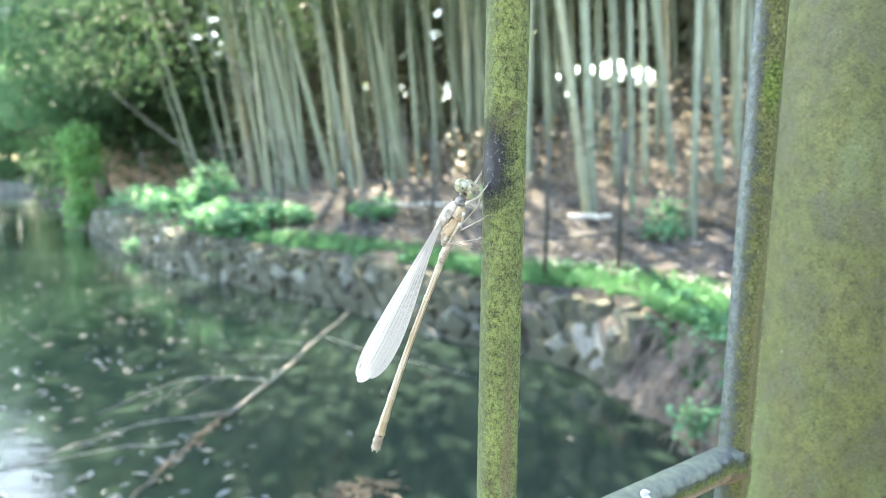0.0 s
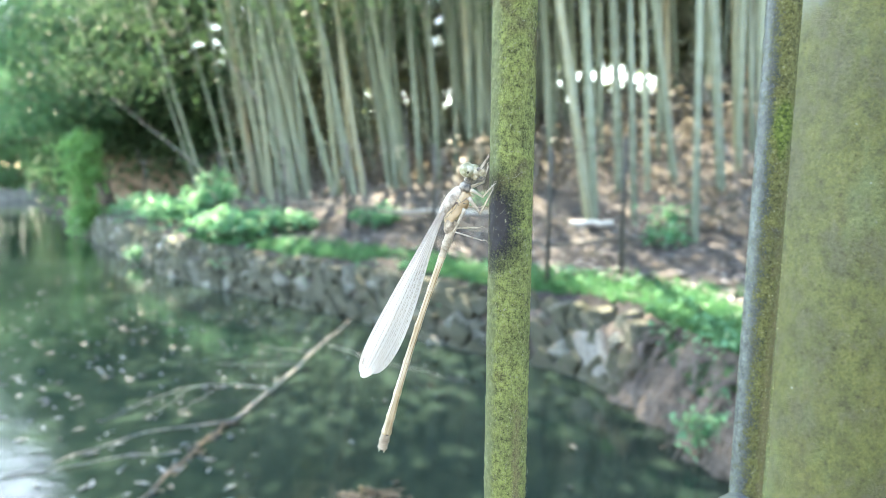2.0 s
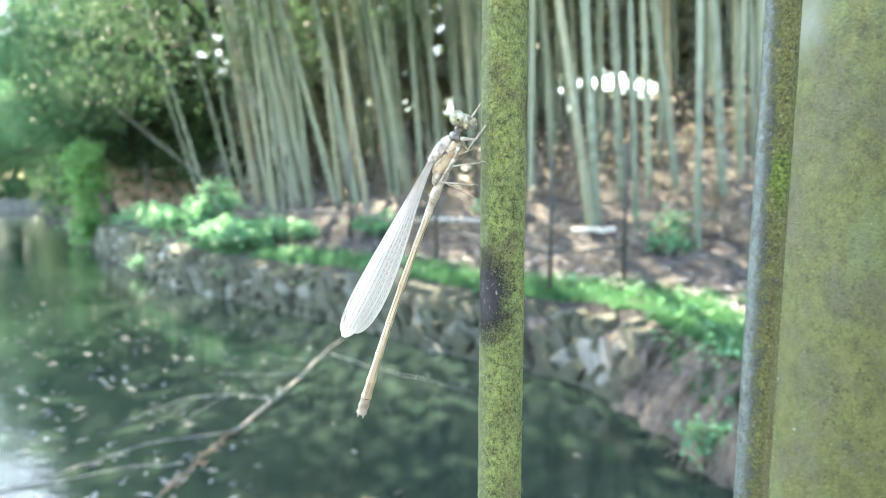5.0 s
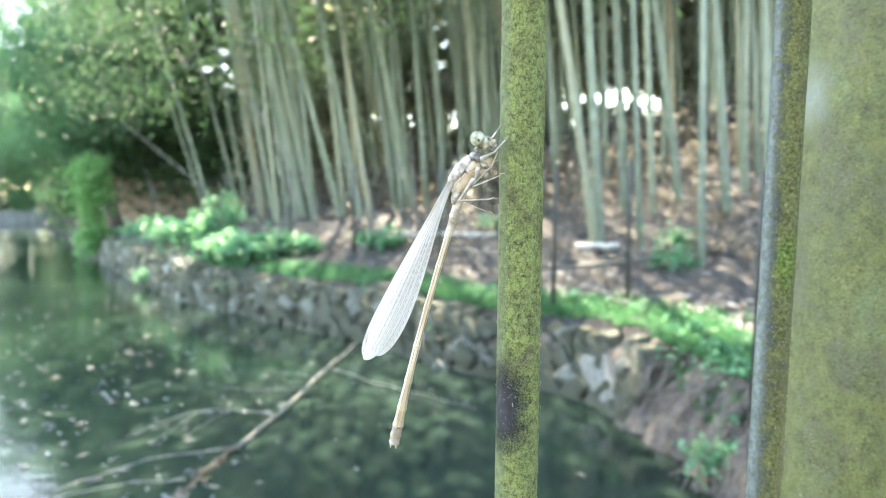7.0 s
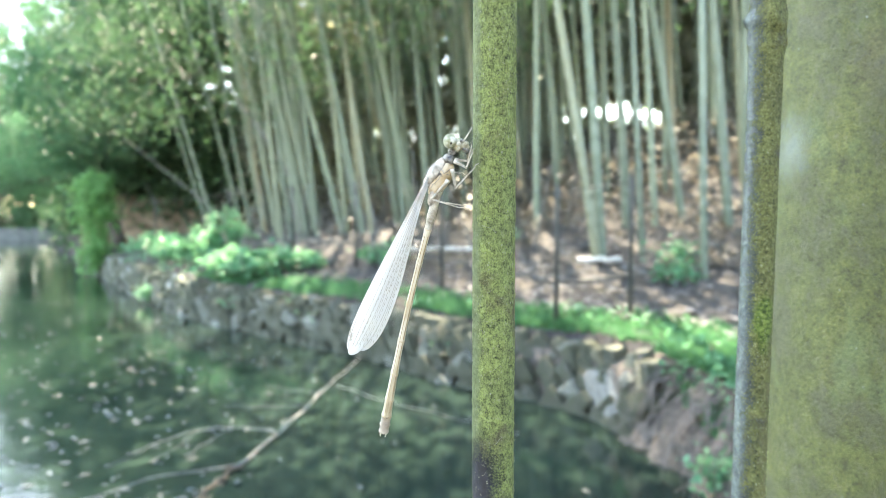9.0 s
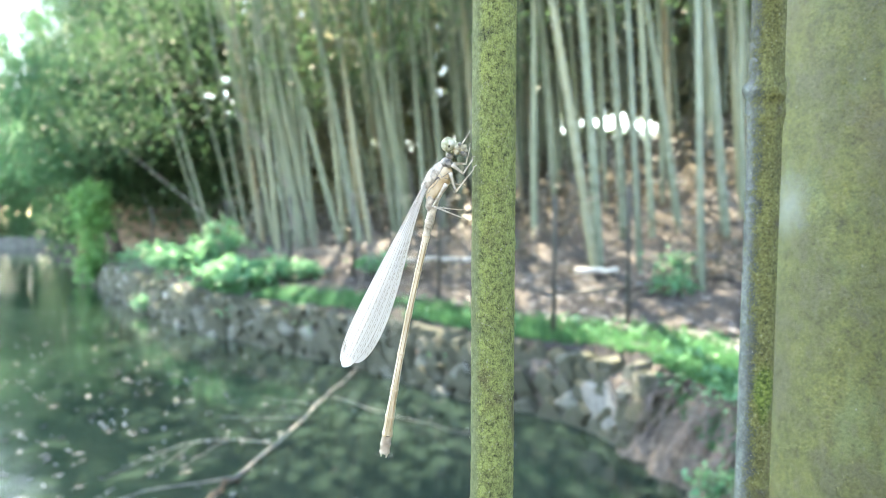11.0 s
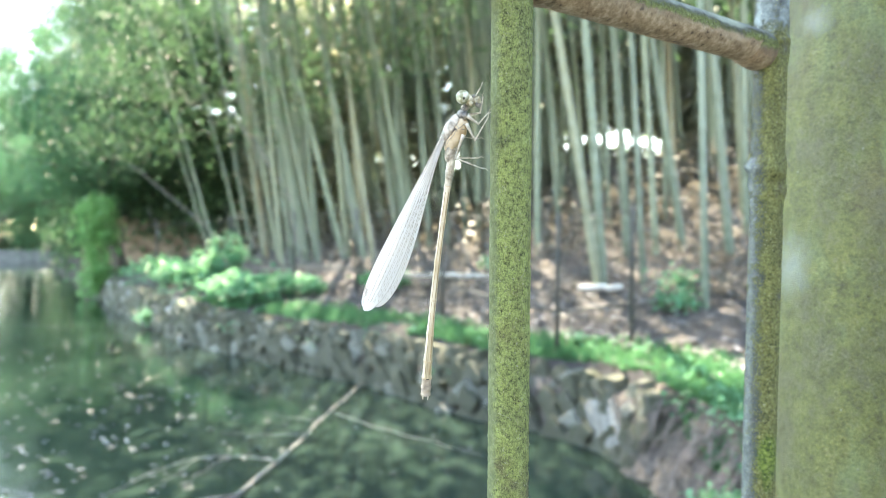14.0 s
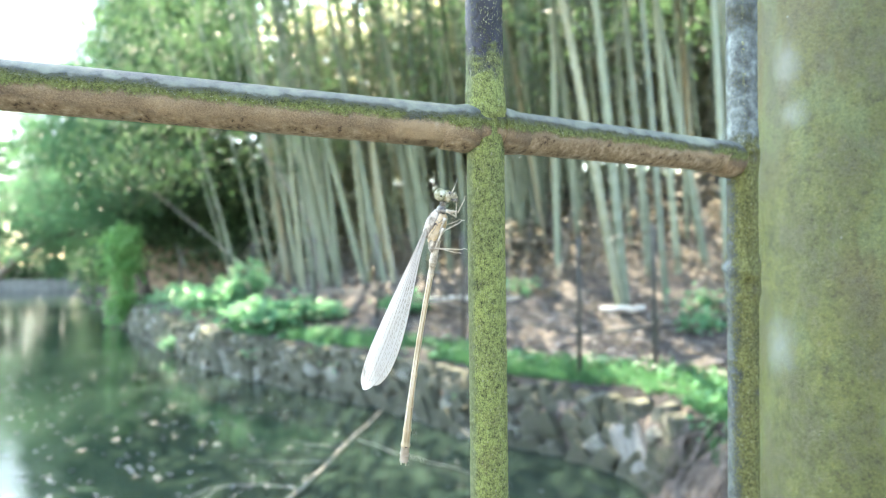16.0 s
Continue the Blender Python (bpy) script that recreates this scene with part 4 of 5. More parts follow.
# ================= stone wall and bank =================
def bank_point(y, s=0.0):
    """A place on the bank's edge at y, moved s metres inland, and the direction inland."""
    a, b = Vector((bank_x(y - 0.15), y - 0.15, 0)), Vector((bank_x(y + 0.15), y + 0.15, 0))
    d = (b - a).normalized()
    inland = Vector((d.y, -d.x, 0))
    return Vector((bank_x(y), y, 0)) + inland * s, inland, d


def stone_mesh(seed):
    """A squarish block with broken, slightly rounded corners."""
    rng = random.Random(seed)
    bm = bmesh.new()
    bmesh.ops.create_cube(bm, size=1)
    for v in bm.verts:
        v.co += Vector((rng.uniform(-0.24, 0.24), rng.uniform(-0.14, 0.14), rng.uniform(-0.24, 0.24)))
    bmesh.ops.bevel(bm, geom=bm.edges[:], offset=0.11, segments=2, affect="EDGES", profile=0.6)
    for v in bm.verts:
        v.co *= 1 + 0.16 * noise.noise(v.co * 3 + Vector((seed * 3.1, 0, 0)))
    m = bpy.data.meshes.new("stone")
    bm.to_mesh(m)
    bm.free()
    m.materials.append(MAT["stone"])
    return m


def build_wall():
    """A rough dry-stone wall along the water, one object per stone, with an earth core."""
    core = Geo()
    pts = list(np.arange(4.3, 22, 0.3))
    for y in pts:
        p, inland, d = bank_point(y)
        core.v += [p + inland * 0.02 + Vector((0, 0, -0.45)), p + inland * 0.12 + Vector((0, 0, 0.42)), p + inland * 0.6 + Vector((0, 0, 0.5)), p + inland * 0.6 + Vector((0, 0, -0.45))]
    for i in range(len(pts) - 1):
        for k in range(4):
            a, b = i * 4 + k, i * 4 + (k + 1) % 4
            core.f.append((a, b, b + 4, a + 4))
    wall = tagged(finish("retaining_wall", core, MAT["earth"]), "rough grey dry-stone retaining wall along the pond", "wall", kind="structure")
    kinds = [stone_mesh(k) for k in range(14)]
    rng = random.Random(3)
    far = Geo()
    for row, (z, h) in enumerate(((-0.02, 0.22), (0.11, 0.21), (0.24, 0.2), (0.36, 0.18), (0.46, 0.14))):
        y = 4.4 + 0.09 * (row % 2)
        while y < 20:
            p, inland, d = bank_point(y)
            w = h * rng.uniform(0.62, 0.95)
            turn = math.atan2(d.y, d.x)
            tilt = radians(rng.uniform(28, 58)) if row < 4 else radians(rng.uniform(-15, 60))
            m = Matrix.Translation(p + inland * (0.12 + 0.04 * row + rng.uniform(-0.03, 0.03)) + Vector((0, 0, z + rng.uniform(-0.03, 0.03)))) @ Euler((rng.uniform(-0.1, 0.1), 0, turn + rng.uniform(-0.15, 0.15))).to_matrix().to_4x4() @ Euler((0, tilt, 0)).to_matrix().to_4x4() @ Matrix.Diagonal((w, 0.34, h * rng.uniform(0.85, 1.15), 1))
            kind = rng.choice(kinds)
            if y < 9.5:
                ob = new("stone", kind)
                ob.parent = wall
                ob.matrix_basis = m
            else:
                k = len(far.v)
                far.v += [m @ v.co for v in kind.vertices]
                far.f += [tuple(i + k for i in f.vertices) for f in kind.polygons]
            y += w * 1.28 * abs(d.y) * (1.25 if y > 9 else 1)
    finish("stones", far, MAT["far_stone"], wall)["kind"] = "stuff"
    # the large pale stone at the wall's end
    p, inland, d = bank_point(4.8)
    m = stone_mesh(29)
    for v in m.vertices:
        v.co.x *= 1 - 0.55 * (v.co.z + 0.5)
        v.co.z += 0.12 * v.co.x
    m.materials.clear()
    m.materials.append(MAT["pale_stone"])
    ob = new("stone", m)
    ob.parent = wall
    ob["label"] = "large pale stone"
    ob.matrix_basis = Matrix.Translation(p + inland * 0.17 + Vector((0, 0, 0.22))) @ Euler((0.1, 0.2, math.atan2(d.y, d.x))).to_matrix().to_4x4() @ Euler((0, 0.2, 0)).to_matrix().to_4x4() @ Matrix.Diagonal((0.42, 0.36, 0.4, 1))


def build_earth_bank():
    """The crumbling earth bank where the stone wall ends."""
    g = Geo()
    ys, us = np.arange(0.6, 4.75, 0.07), np.linspace(0, 1, 14)
    for y in ys:
        p, inland, d = bank_point(y)
        for u in us:
            q = p + inland * (-0.12 + 0.6 * u ** 1.3) + Vector((0, 0, -0.35 + 0.93 * u ** 0.75))
            n = Vector((q.x, q.y, q.z))
            q += -inland * (0.15 * noise.noise(n * 3.1) + 0.12 * noise.noise(n * 8.3) + 0.05 * noise.noise(n * 17)) + Vector((0, 0, 0.05 * noise.noise(n * 5)))
            g.v.append(q)
    n = len(us)
    g.f = [(i * n + j, i * n + n + j, i * n + n + j + 1, i * n + j + 1) for i in range(len(ys) - 1) for j in range(n - 1)]
    tagged(finish("earth_bank", g, MAT["earth"]), "crumbling brown earth bank bound with roots", "bank", kind="structure")
    rng = random.Random(14)
    roots = empty("exposed_roots", bank_point(3.9, 0.1)[0], "grey-brown roots trailing down the earth bank", "roots")
    o = roots.location.copy()
    for _ in range(120):
        y = rng.uniform(3.0, 4.65)
        p, inland, d = bank_point(y)
        pts, q = [], p + inland * rng.uniform(0.15, 0.4) + Vector((0, 0, rng.uniform(0.4, 0.56)))
        w = rng.uniform(-0.5, 0.5)
        for s in range(9):
            pts.append(q - o)
            q = q + (-inland * rng.uniform(0.01, 0.06) + d * w * 0.05 + Vector((0, 0, -rng.uniform(0.03, 0.085))) * (0.5 + s * 0.12))
            q += Vector([rng.uniform(-0.015, 0.015) for _ in range(3)])
        r = rng.uniform(0.002, 0.006)
        finish("root", Geo().tube(pts, [r * (1 - s * 0.09) for s in range(9)], 6), MAT["root"], roots)


def build_weir():
    bm = bmesh.new()
    bmesh.ops.create_cube(bm, size=1, matrix=Matrix.Translation((-29, 36.5, 0.2)) @ pose(0, 0, 0, 0, 0, 8) @ Matrix.Diagonal((16, 0.8, 0.9, 1)))
    bmesh.ops.bevel(bm, geom=bm.edges[:], offset=0.08, segments=2, affect="EDGES")
    m = bpy.data.meshes.new("weir")
    bm.to_mesh(m)
    bm.free()
    tagged(finish("weir", m, MAT["weir"], smooth=False), "low grey concrete weir at the pond's far end", "weir", kind="structure")


# ================= grove fence =================
POSTS = [(1.61, 3.29), (1.56, 5.55), (0.92, 5.6), (-0.13, 7.3), (-1.38, 8.9), (-2.5, 9.8), (-4.1, 11.5), (-6.7, 14.1), (-8.6, 16.2)]


def build_grove_fence():
    x0, y0 = POSTS[2]
    base = Vector((x0, y0, float(ground_z(x0, y0))))
    fence = empty("grove_fence", base, "low dark iron rail fence in front of the bamboo grove", "fence")
    tops, lows = [], []
    for x, y in POSTS:
        z = land_z(x, y)
        p = Vector((x, y, z)) - base
        finish("post", Geo().tube([p + Vector((0, 0, -0.2)), p + Vector((0, 0, 1.2)), p + Vector((0, 0, 1.24))], [0.02, 0.02, 0.01], 8), MAT["iron"], fence)
        tops.append(p + Vector((0, 0, 1.17)))
        lows.append(p + Vector((0, 0, 0.36)))
    for pts, r in ((tops, 0.005), (lows, 0.014)):
        for a, b in zip(pts[1:], pts[2:]):
            finish("rail", Geo().tube([a, b], [r, r], 6), MAT["iron"], fence)


# spots of the ground, the stems and the insect that the sun reaches through the canopy
SUNNY = [(-0.01, 0.1, 1.56, -0.17), (-1.55, 12.0, 2.5, 0.3), (-1.75, 12.0, 2.1, 0.26), (0.5, 12.5, 3.3, 0.1), (0.1, 12.6, 2.6, 0.2), (4.05, 11.4, 2.35, 0.22), (-2.07, 12.64, 1.2, 0.16), (-1.77, 10.68, 1.0, 0.15), (-1.35, 11.61, 1.1, 0.14), (1.22, 8.83, 1.2, 0.17), (1.38, 9.11, 1.2, 0.17), (1.75, 10.41, 1.5, 0.14), (2.29, 7.86, 1.1, 0.16), (2.65, 7.8, 1.1, 0.13), (1.86, 4.89, 0.65, 0.16), (1.97, 4.53, 0.65, 0.18), (1.58, 5.01, 0.6, 0.13), (-0.91, 11.92, 1.2, 0.12), (-3.55, 9.64, 0.9, 0.22), (-0.8, 10.6, 2.5, 0.13), (-1.0, 11.9, 2.2, 0.15), (0.3, 10.3, 2.3, 0.16), (-0.15, 14.5, 2.0, 0.2), (0.3, 15.0, 2.4, 0.2), (0.2, 12.5, 1.6, 0.16), (0.6, 13.5, 2.2, 0.18), (4.0, 9.2, 1.7, 0.15), (3.4, 9.5, 1.6, 0.15), (3.3, 8.3, 1.3, 0.15), (-4.26, 10.42, 0.8, 0.18), (-2.2, 17.0, 4.0, 0.0), (-0.2, 17.0, 3.6, 0.02), (1.2, 17.2, 3.1, 0.0), (6.2, 16.0, 3.6, 0.05)]

SUNNY = [(x, y, z, r * (-0.3 if x > 1 and y > 7 else 1) + 0.03) for x, y, z, r in SUNNY if y < 13]
_more = random.Random(77)
for _k in range(46):
    _y = _more.uniform(5.2, 15) if _k < 22 else _more.uniform(10.5, 15.5)
    _x = float(bank_x(_y)) + _more.uniform(1.0, 6.5) if _k < 22 else _y * _more.uniform(-0.18, 0.1)
    SUNNY.append((_x, _y, float(ground_z(_x, _y)) + _more.choice((0.0, 0.0, 1.5, 3.0)), _more.uniform(0.02, 0.12) + (0.14 if _k > 21 else -0.08)))
SUN_FLAT = Vector((SUN_WAY.x, SUN_WAY.y)).normalized()


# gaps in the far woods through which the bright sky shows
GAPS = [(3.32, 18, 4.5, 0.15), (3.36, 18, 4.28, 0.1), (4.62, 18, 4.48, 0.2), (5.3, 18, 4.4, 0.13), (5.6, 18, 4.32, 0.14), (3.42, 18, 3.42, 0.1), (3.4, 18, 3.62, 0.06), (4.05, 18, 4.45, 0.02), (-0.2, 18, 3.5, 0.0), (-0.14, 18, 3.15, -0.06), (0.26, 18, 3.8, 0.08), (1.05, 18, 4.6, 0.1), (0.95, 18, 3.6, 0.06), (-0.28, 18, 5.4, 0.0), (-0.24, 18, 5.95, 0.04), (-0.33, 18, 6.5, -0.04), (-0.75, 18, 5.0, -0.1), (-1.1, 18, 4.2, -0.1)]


# ================= bamboo =================
# x, y, lean per metre of height, radius
LEFT_GROVE = [(-1.5, 12.0, -0.16, 0.055), (-1.66, 12.0, -0.2, 0.05), (0.5, 12.5, -0.02, 0.06), (-6.6, 17.2, -0.3, 0.05), (-5.57, 15.01, -0.27, 0.05), (-5.5, 16.6, -0.23, 0.05), (-5.2, 16.37, -0.2, 0.058), (-4.75, 15.87, -0.153, 0.066), (-3.52, 13.0, -0.1, 0.062), (-2.95, 13.0, -0.21, 0.07), (-2.2, 12.9, -0.257, 0.076), (-2.78, 13.0, -0.09, 0.07), (-2.17, 13.0, -0.084, 0.075), (-1.9, 12.9, -0.18, 0.062), (-1.85, 13.0, -0.092, 0.07), (-1.1, 12.9, -0.146, 0.068), (-0.95, 12.5, -0.095, 0.07), (-1.33, 15.57, -0.002, 0.08), (-0.45, 12.45, -0.084, 0.068), (-0.12, 12.6, -0.054, 0.068), (0.23, 13.0, -0.03, 0.06), (0.56, 12.6, -0.064, 0.056), (0.74, 12.9, -0.037, 0.06)]
RIGHT_GROVE = [(1.31, 9.85, -0.02, 0.053), (1.92, 11.44, -0.077, 0.05), (2.91, 15.39, -0.095, 0.075), (1.76, 7.54, -0.15, 0.058), (1.83, 7.7, -0.068, 0.06), (2.48, 9.0, -0.062, 0.065), (2.24, 7.45, -0.055, 0.037), (2.8, 8.74, -0.067, 0.047), (3.23, 8.86, -0.152, 0.058), (4.36, 12.51, -0.075, 0.065), (2.5, 6.27, -0.033, 0.036), (3.6, 8.24, -0.097, 0.062), (4.19, 9.08, -0.053, 0.055), (3.99, 7.99, -0.059, 0.054)]


BEAMS = np.array(SUNNY[1:27])


def shades(x, y, lean, bend, away, height):
    """Whether a stem would cut one of the main sunbeams."""
    z = np.arange(0.0, height, 0.12)
    p = np.stack([x + lean * z + bend * z * z, y + away * z, z + float(ground_z(x, y)) - 0.25], -1)
    d = p[:, None] - BEAMS[None, :, :3]
    w = np.array(SUN_WAY)
    along = d @ w
    off = np.linalg.norm(d - along[..., None] * w, axis=-1)
    return bool(((along > 0.4) & (off < 0.7 * BEAMS[None, :, 3] + 0.08)).any())


def culm(x, y, lean, radius, height, rng, away=0.0):
    """A bamboo stem with swollen nodes and a slight bend, thinner to its top."""
    pts, rad, z = [], [], 0.0
    for k in range(24):
        bend, far = rng.uniform(-0.006, 0.006), away + rng.uniform(-0.008, 0.008) * k
        if not shades(x, y, lean, bend, far, height):
            break
    away = far
    gap = rng.uniform(0.2, 0.26)
    while z < height:
        k = 1 - 0.55 * (z / height) ** 1.2
        for dz, s in ((0.0, 0.99), (0.01, 1.05), (0.022, 1.0), (0.03, 1.025), (0.045, 0.985)):
            zz = z + dz
            pts.append(Vector((lean * zz + bend * zz * zz, away * zz, zz - 0.25)))
            rad.append(radius * k * s)
        z += gap * (0.6 + 0.7 * min(1, z / 3))
    g = Geo().tube(pts, rad, 9)
    ob = finish("bamboo_culm", g, MAT["culm"])
    ob.location = (x, y, float(ground_z(x, y)))
    return tagged(ob, "tall grey-green bamboo culm leaning in the grove", "bamboo", "bamboo culms")


def in_beam(x, y):
    """Whether a stem here would stand in one of the main sunbeams."""
    for a, b, _, r in SUNNY[:48]:
        d = Vector((x - a, y - b))
        along = d.dot(SUN_FLAT)
        if -0.1 < along < 7 and (d - SUN_FLAT * along).length < min(r, 0.15) + 0.08:
            return True
    return False


def build_bamboo():
    rng = random.Random(21)
    taken = []
    for x, y, lean, r in LEFT_GROVE + RIGHT_GROVE:
        culm(x, y, lean, r, 9.5, rng)
        taken.append((x, y))
    made = 0
    while made < 185:
        y = rng.uniform(9.0, 21) if made < 85 else rng.uniform(14, 18.5)
        x = rng.uniform(-0.55 * y - 0.5, 0.75 * y + 1)
        s = float(behind(x, y))
        if s < 2.2 or x < -0.3 * y or (y < 12 and x < 0.1 * y) or in_beam(x, y) or any((x - a) ** 2 + (y - b) ** 2 < 0.12 for a, b in taken):
            continue
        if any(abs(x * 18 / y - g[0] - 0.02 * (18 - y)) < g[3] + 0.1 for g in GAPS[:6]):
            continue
        # stems lean out over the water on the grove's left
        lean = -0.05 - 0.16 * max(0, min(1, (1.5 - x) / 7)) + rng.uniform(-0.06, 0.06)
        culm(x, y, lean, rng.uniform(0.028, 0.056), rng.uniform(9, 12), rng, rng.uniform(-0.04, 0.04))
        taken.append((x, y))
        made += 1
    # the crowded stems on the grove's left, crossing one another
    made = 0
    while made < 70:
        y = rng.uniform(12.5, 18)
        x = rng.uniform(-0.27, 0.12) * y
        if float(behind(x, y)) < 1.6 or in_beam(x, y) or any((x - a) ** 2 + (y - b) ** 2 < 0.05 for a, b in taken):
            continue
        culm(x, y, -0.15 + rng.uniform(-0.13, 0.08) + 0.25 * min(0, x / y + 0.1), rng.uniform(0.03, 0.055), rng.uniform(9, 12), rng, rng.uniform(-0.05, 0.05))
        taken.append((x, y))
        made += 1
    for x, y, lean, length in ((-2.75, 13.6, -0.62, 3.2), (-2.5, 13.3, -0.72, 3.6), (-5.2, 16.0, -1.3, 2.9)):
        g = Geo()
        pts = [Vector((lean * k * 0.3, 0.05 * k, k * 0.3 - 0.2)) * (length / 4) for k in range(13)]
        g.tube(pts, [0.022 - 0.0006 * k for k in range(13)], 8)
        ob = finish("fallen_culm", g, MAT["deadwood"])
        ob.location = (x, y, float(ground_z(x, y)))
        tagged(ob, "dead bamboo culm toppled against its neighbours", "bamboo")


def clear_of(at, lines, way):
    """Which places stay clear of the given beams."""
    keep = np.ones(len(at), bool)
    w = np.array(way)
    for x, y, z, r in lines:
        d = at - np.array([x, y, z])
        along = d @ w
        off = np.linalg.norm(d - along[:, None] * w, axis=1)
        keep &= ~((off < r + 0.22) & (along > 0))
    return keep


def clumped(rng, centres, spread, per):
    at = np.repeat(centres, per, axis=0)
    return at + rng.normal(0, 1, at.shape) * spread


def build_canopy():
    rng = np.random.default_rng(11)
    n = 1950
    y = 5.2 + 12.8 * rng.uniform(0, 1, n) ** 1.6
    x = rng.uniform(-0.72 * y - 2.0, 0.9 * y + 3, n)
    z = rng.uniform(6.0, 12.0, n)
    edge = x > -0.58 * y - 0.3
    s = behind(x, y)
    keep = edge & (s > -3.5) & ~((y > 13) & (rng.uniform(0, 1, n) < 0.65))
    keep &= ~((y > 8.5) & (y <= 13) & (np.abs(x / y + 0.12) < 0.16) & (rng.uniform(0, 1, n) < 0.45))
    centres = np.stack([x, y, z], -1)[keep]
    # unseen foliage over the pond, added to keep the sun off the near fence
    m = 150
    over = np.stack([rng.uniform(-2.6, 0.6, m), rng.uniform(3.2, 5.4, m), rng.uniform(7.0, 9.0, m)], -1)
    at = clumped(rng, np.concatenate([centres, over]), np.array([0.55, 0.55, 0.4]), 60)
    at = at[clear_of(at, SUNNY, SUN_WAY)]
    ob = leaves("bamboo_canopy", at, 0.25, 0.06, MAT["bamboo_leaf"], 0.6, rng=rng)
    tagged(ob, "feathery green bamboo foliage overhead, with an unseen part added to shade the fence", "foliage", kind="stuff")
    # low sprays hanging between the stems on the left of the grove
    n = 460
    y = rng.uniform(11, 19, n)
    x = rng.uniform(-0.62 * y, 0.1 * y, n)
    z = rng.uniform(3.6, 7.5, n) + 0.2 * (x + 0.4 * y)
    thick = (rng.uniform(0, 1, n) < 0.5) | (x / y > -0.2) | (x / y < -0.52)
    at = clumped(rng, np.stack([x, y, z], -1)[thick], np.array([0.5, 0.5, 0.3]), 100)
    at = at[clear_of(at, SUNNY, SUN_WAY)]
    ob = leaves("bamboo_sprays", at, 0.15, 0.033, MAT["bamboo_leaf"], 0.7, rng=rng)
    tagged(ob, "hanging green bamboo leaf sprays between the culms", "foliage", kind="stuff")


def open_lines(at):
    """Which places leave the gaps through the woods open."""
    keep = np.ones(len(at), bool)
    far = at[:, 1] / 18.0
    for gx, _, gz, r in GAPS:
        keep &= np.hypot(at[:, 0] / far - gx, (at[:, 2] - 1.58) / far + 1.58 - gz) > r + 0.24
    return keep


def build_woods():
    rng = np.random.default_rng(12)
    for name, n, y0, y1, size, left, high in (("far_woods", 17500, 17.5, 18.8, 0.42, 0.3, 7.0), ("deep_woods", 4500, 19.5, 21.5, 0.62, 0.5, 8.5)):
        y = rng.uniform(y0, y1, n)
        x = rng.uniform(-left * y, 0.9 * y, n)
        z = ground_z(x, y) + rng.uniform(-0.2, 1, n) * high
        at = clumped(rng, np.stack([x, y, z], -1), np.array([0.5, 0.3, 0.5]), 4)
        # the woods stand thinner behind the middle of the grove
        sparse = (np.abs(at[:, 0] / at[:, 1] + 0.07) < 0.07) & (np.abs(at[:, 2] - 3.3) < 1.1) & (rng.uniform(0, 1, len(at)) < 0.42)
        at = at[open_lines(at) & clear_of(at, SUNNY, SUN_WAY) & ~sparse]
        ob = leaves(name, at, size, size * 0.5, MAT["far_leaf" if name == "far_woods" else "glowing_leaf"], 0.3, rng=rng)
        tagged(ob, "dim brown-green undergrowth and woods behind the bamboo", "woods", kind="stuff")
    # the steep brown bank behind the rail fence at the wall's far end
    g = Geo()
    us, vs = np.linspace(0, 1, 40), np.linspace(0, 1, 12)
    for u in us:
        for v in vs:
            p = Vector((-11.2 + 5.4 * u, 18.6 + 0.5 * v + 0.6 * u, 0.3 + 1.95 * v - 0.5 * u * v))
            p += Vector((0, 0.18 * noise.noise(p * 1.3) + 0.07 * noise.noise(p * 4.1), 0.12 * noise.noise(p * 0.9)))
            g.v.append(p)
    n = len(vs)
    g.f = [(i * n + j, i * n + n + j, i * n + n + j + 1, i * n + j + 1) for i in range(len(us) - 1) for j in range(n - 1)]
    tagged(finish("clay_bank", g, MAT["clay"]), "steep bare brown clay bank behind the rail fence", "bank", kind="structure")


# ================= trees and plants =================
def build_tree(x, y, z, crown, radius, count, seed, label, leaf=0.2, foliage="tree_leaf"):
    """A broadleaf tree: tapered trunk, limbs, and a crown of leaf clumps."""
    rng = random.Random(seed)
    nr = np.random.default_rng(seed)
    tree = empty("tree", (x, y, z), label, "tree", "trees round the pond")
    top = Vector(crown) - Vector((x, y, z))
    trunk = [Vector((0, 0, -0.3)).lerp(top, k / 7) + Vector((rng.uniform(-0.1, 0.1), rng.uniform(-0.1, 0.1), 0)) * (k > 0) for k in range(8)]
    finish("trunk", Geo().tube(trunk, [0.2 * (1 - k * 0.1) for k in range(8)], 10), MAT["bark"], tree)
    tips = []
    for k in range(14):
        a = rng.uniform(0, 6.28)
        e = Vector((math.cos(a) * radius[0], math.sin(a) * radius[1], rng.uniform(-0.9, 0.9) * radius[2])) * rng.uniform(0.5, 0.95)
        s = trunk[rng.randint(3, 7)]
        mid = s.lerp(top + e, 0.5) + Vector((0, 0, 0.2))
        finish("limb", Geo().tube([s, mid, top + e], [0.07, 0.045, 0.015], 6), MAT["bark"], tree)
        tips.append(top + e)
    u = nr.normal(0, 1, (count, 3))
    u /= np.linalg.norm(u, axis=1, keepdims=True)
    u *= nr.uniform(0.45, 1.02, count)[:, None]
    lump = np.array([0.8 + 0.7 * noise.noise(Vector(p) * 2.6 + Vector((seed, 0, 0))) for p in u])
    centres = np.array(top)[None] + u * np.array(radius) * lump[:, None]
    at = clumped(nr, centres, np.array([0.28, 0.28, 0.18]), 105)
    leaves("crown", at, leaf * 0.48, leaf * 0.25, MAT[foliage], 0.35, tree, rng=nr)
    return tree


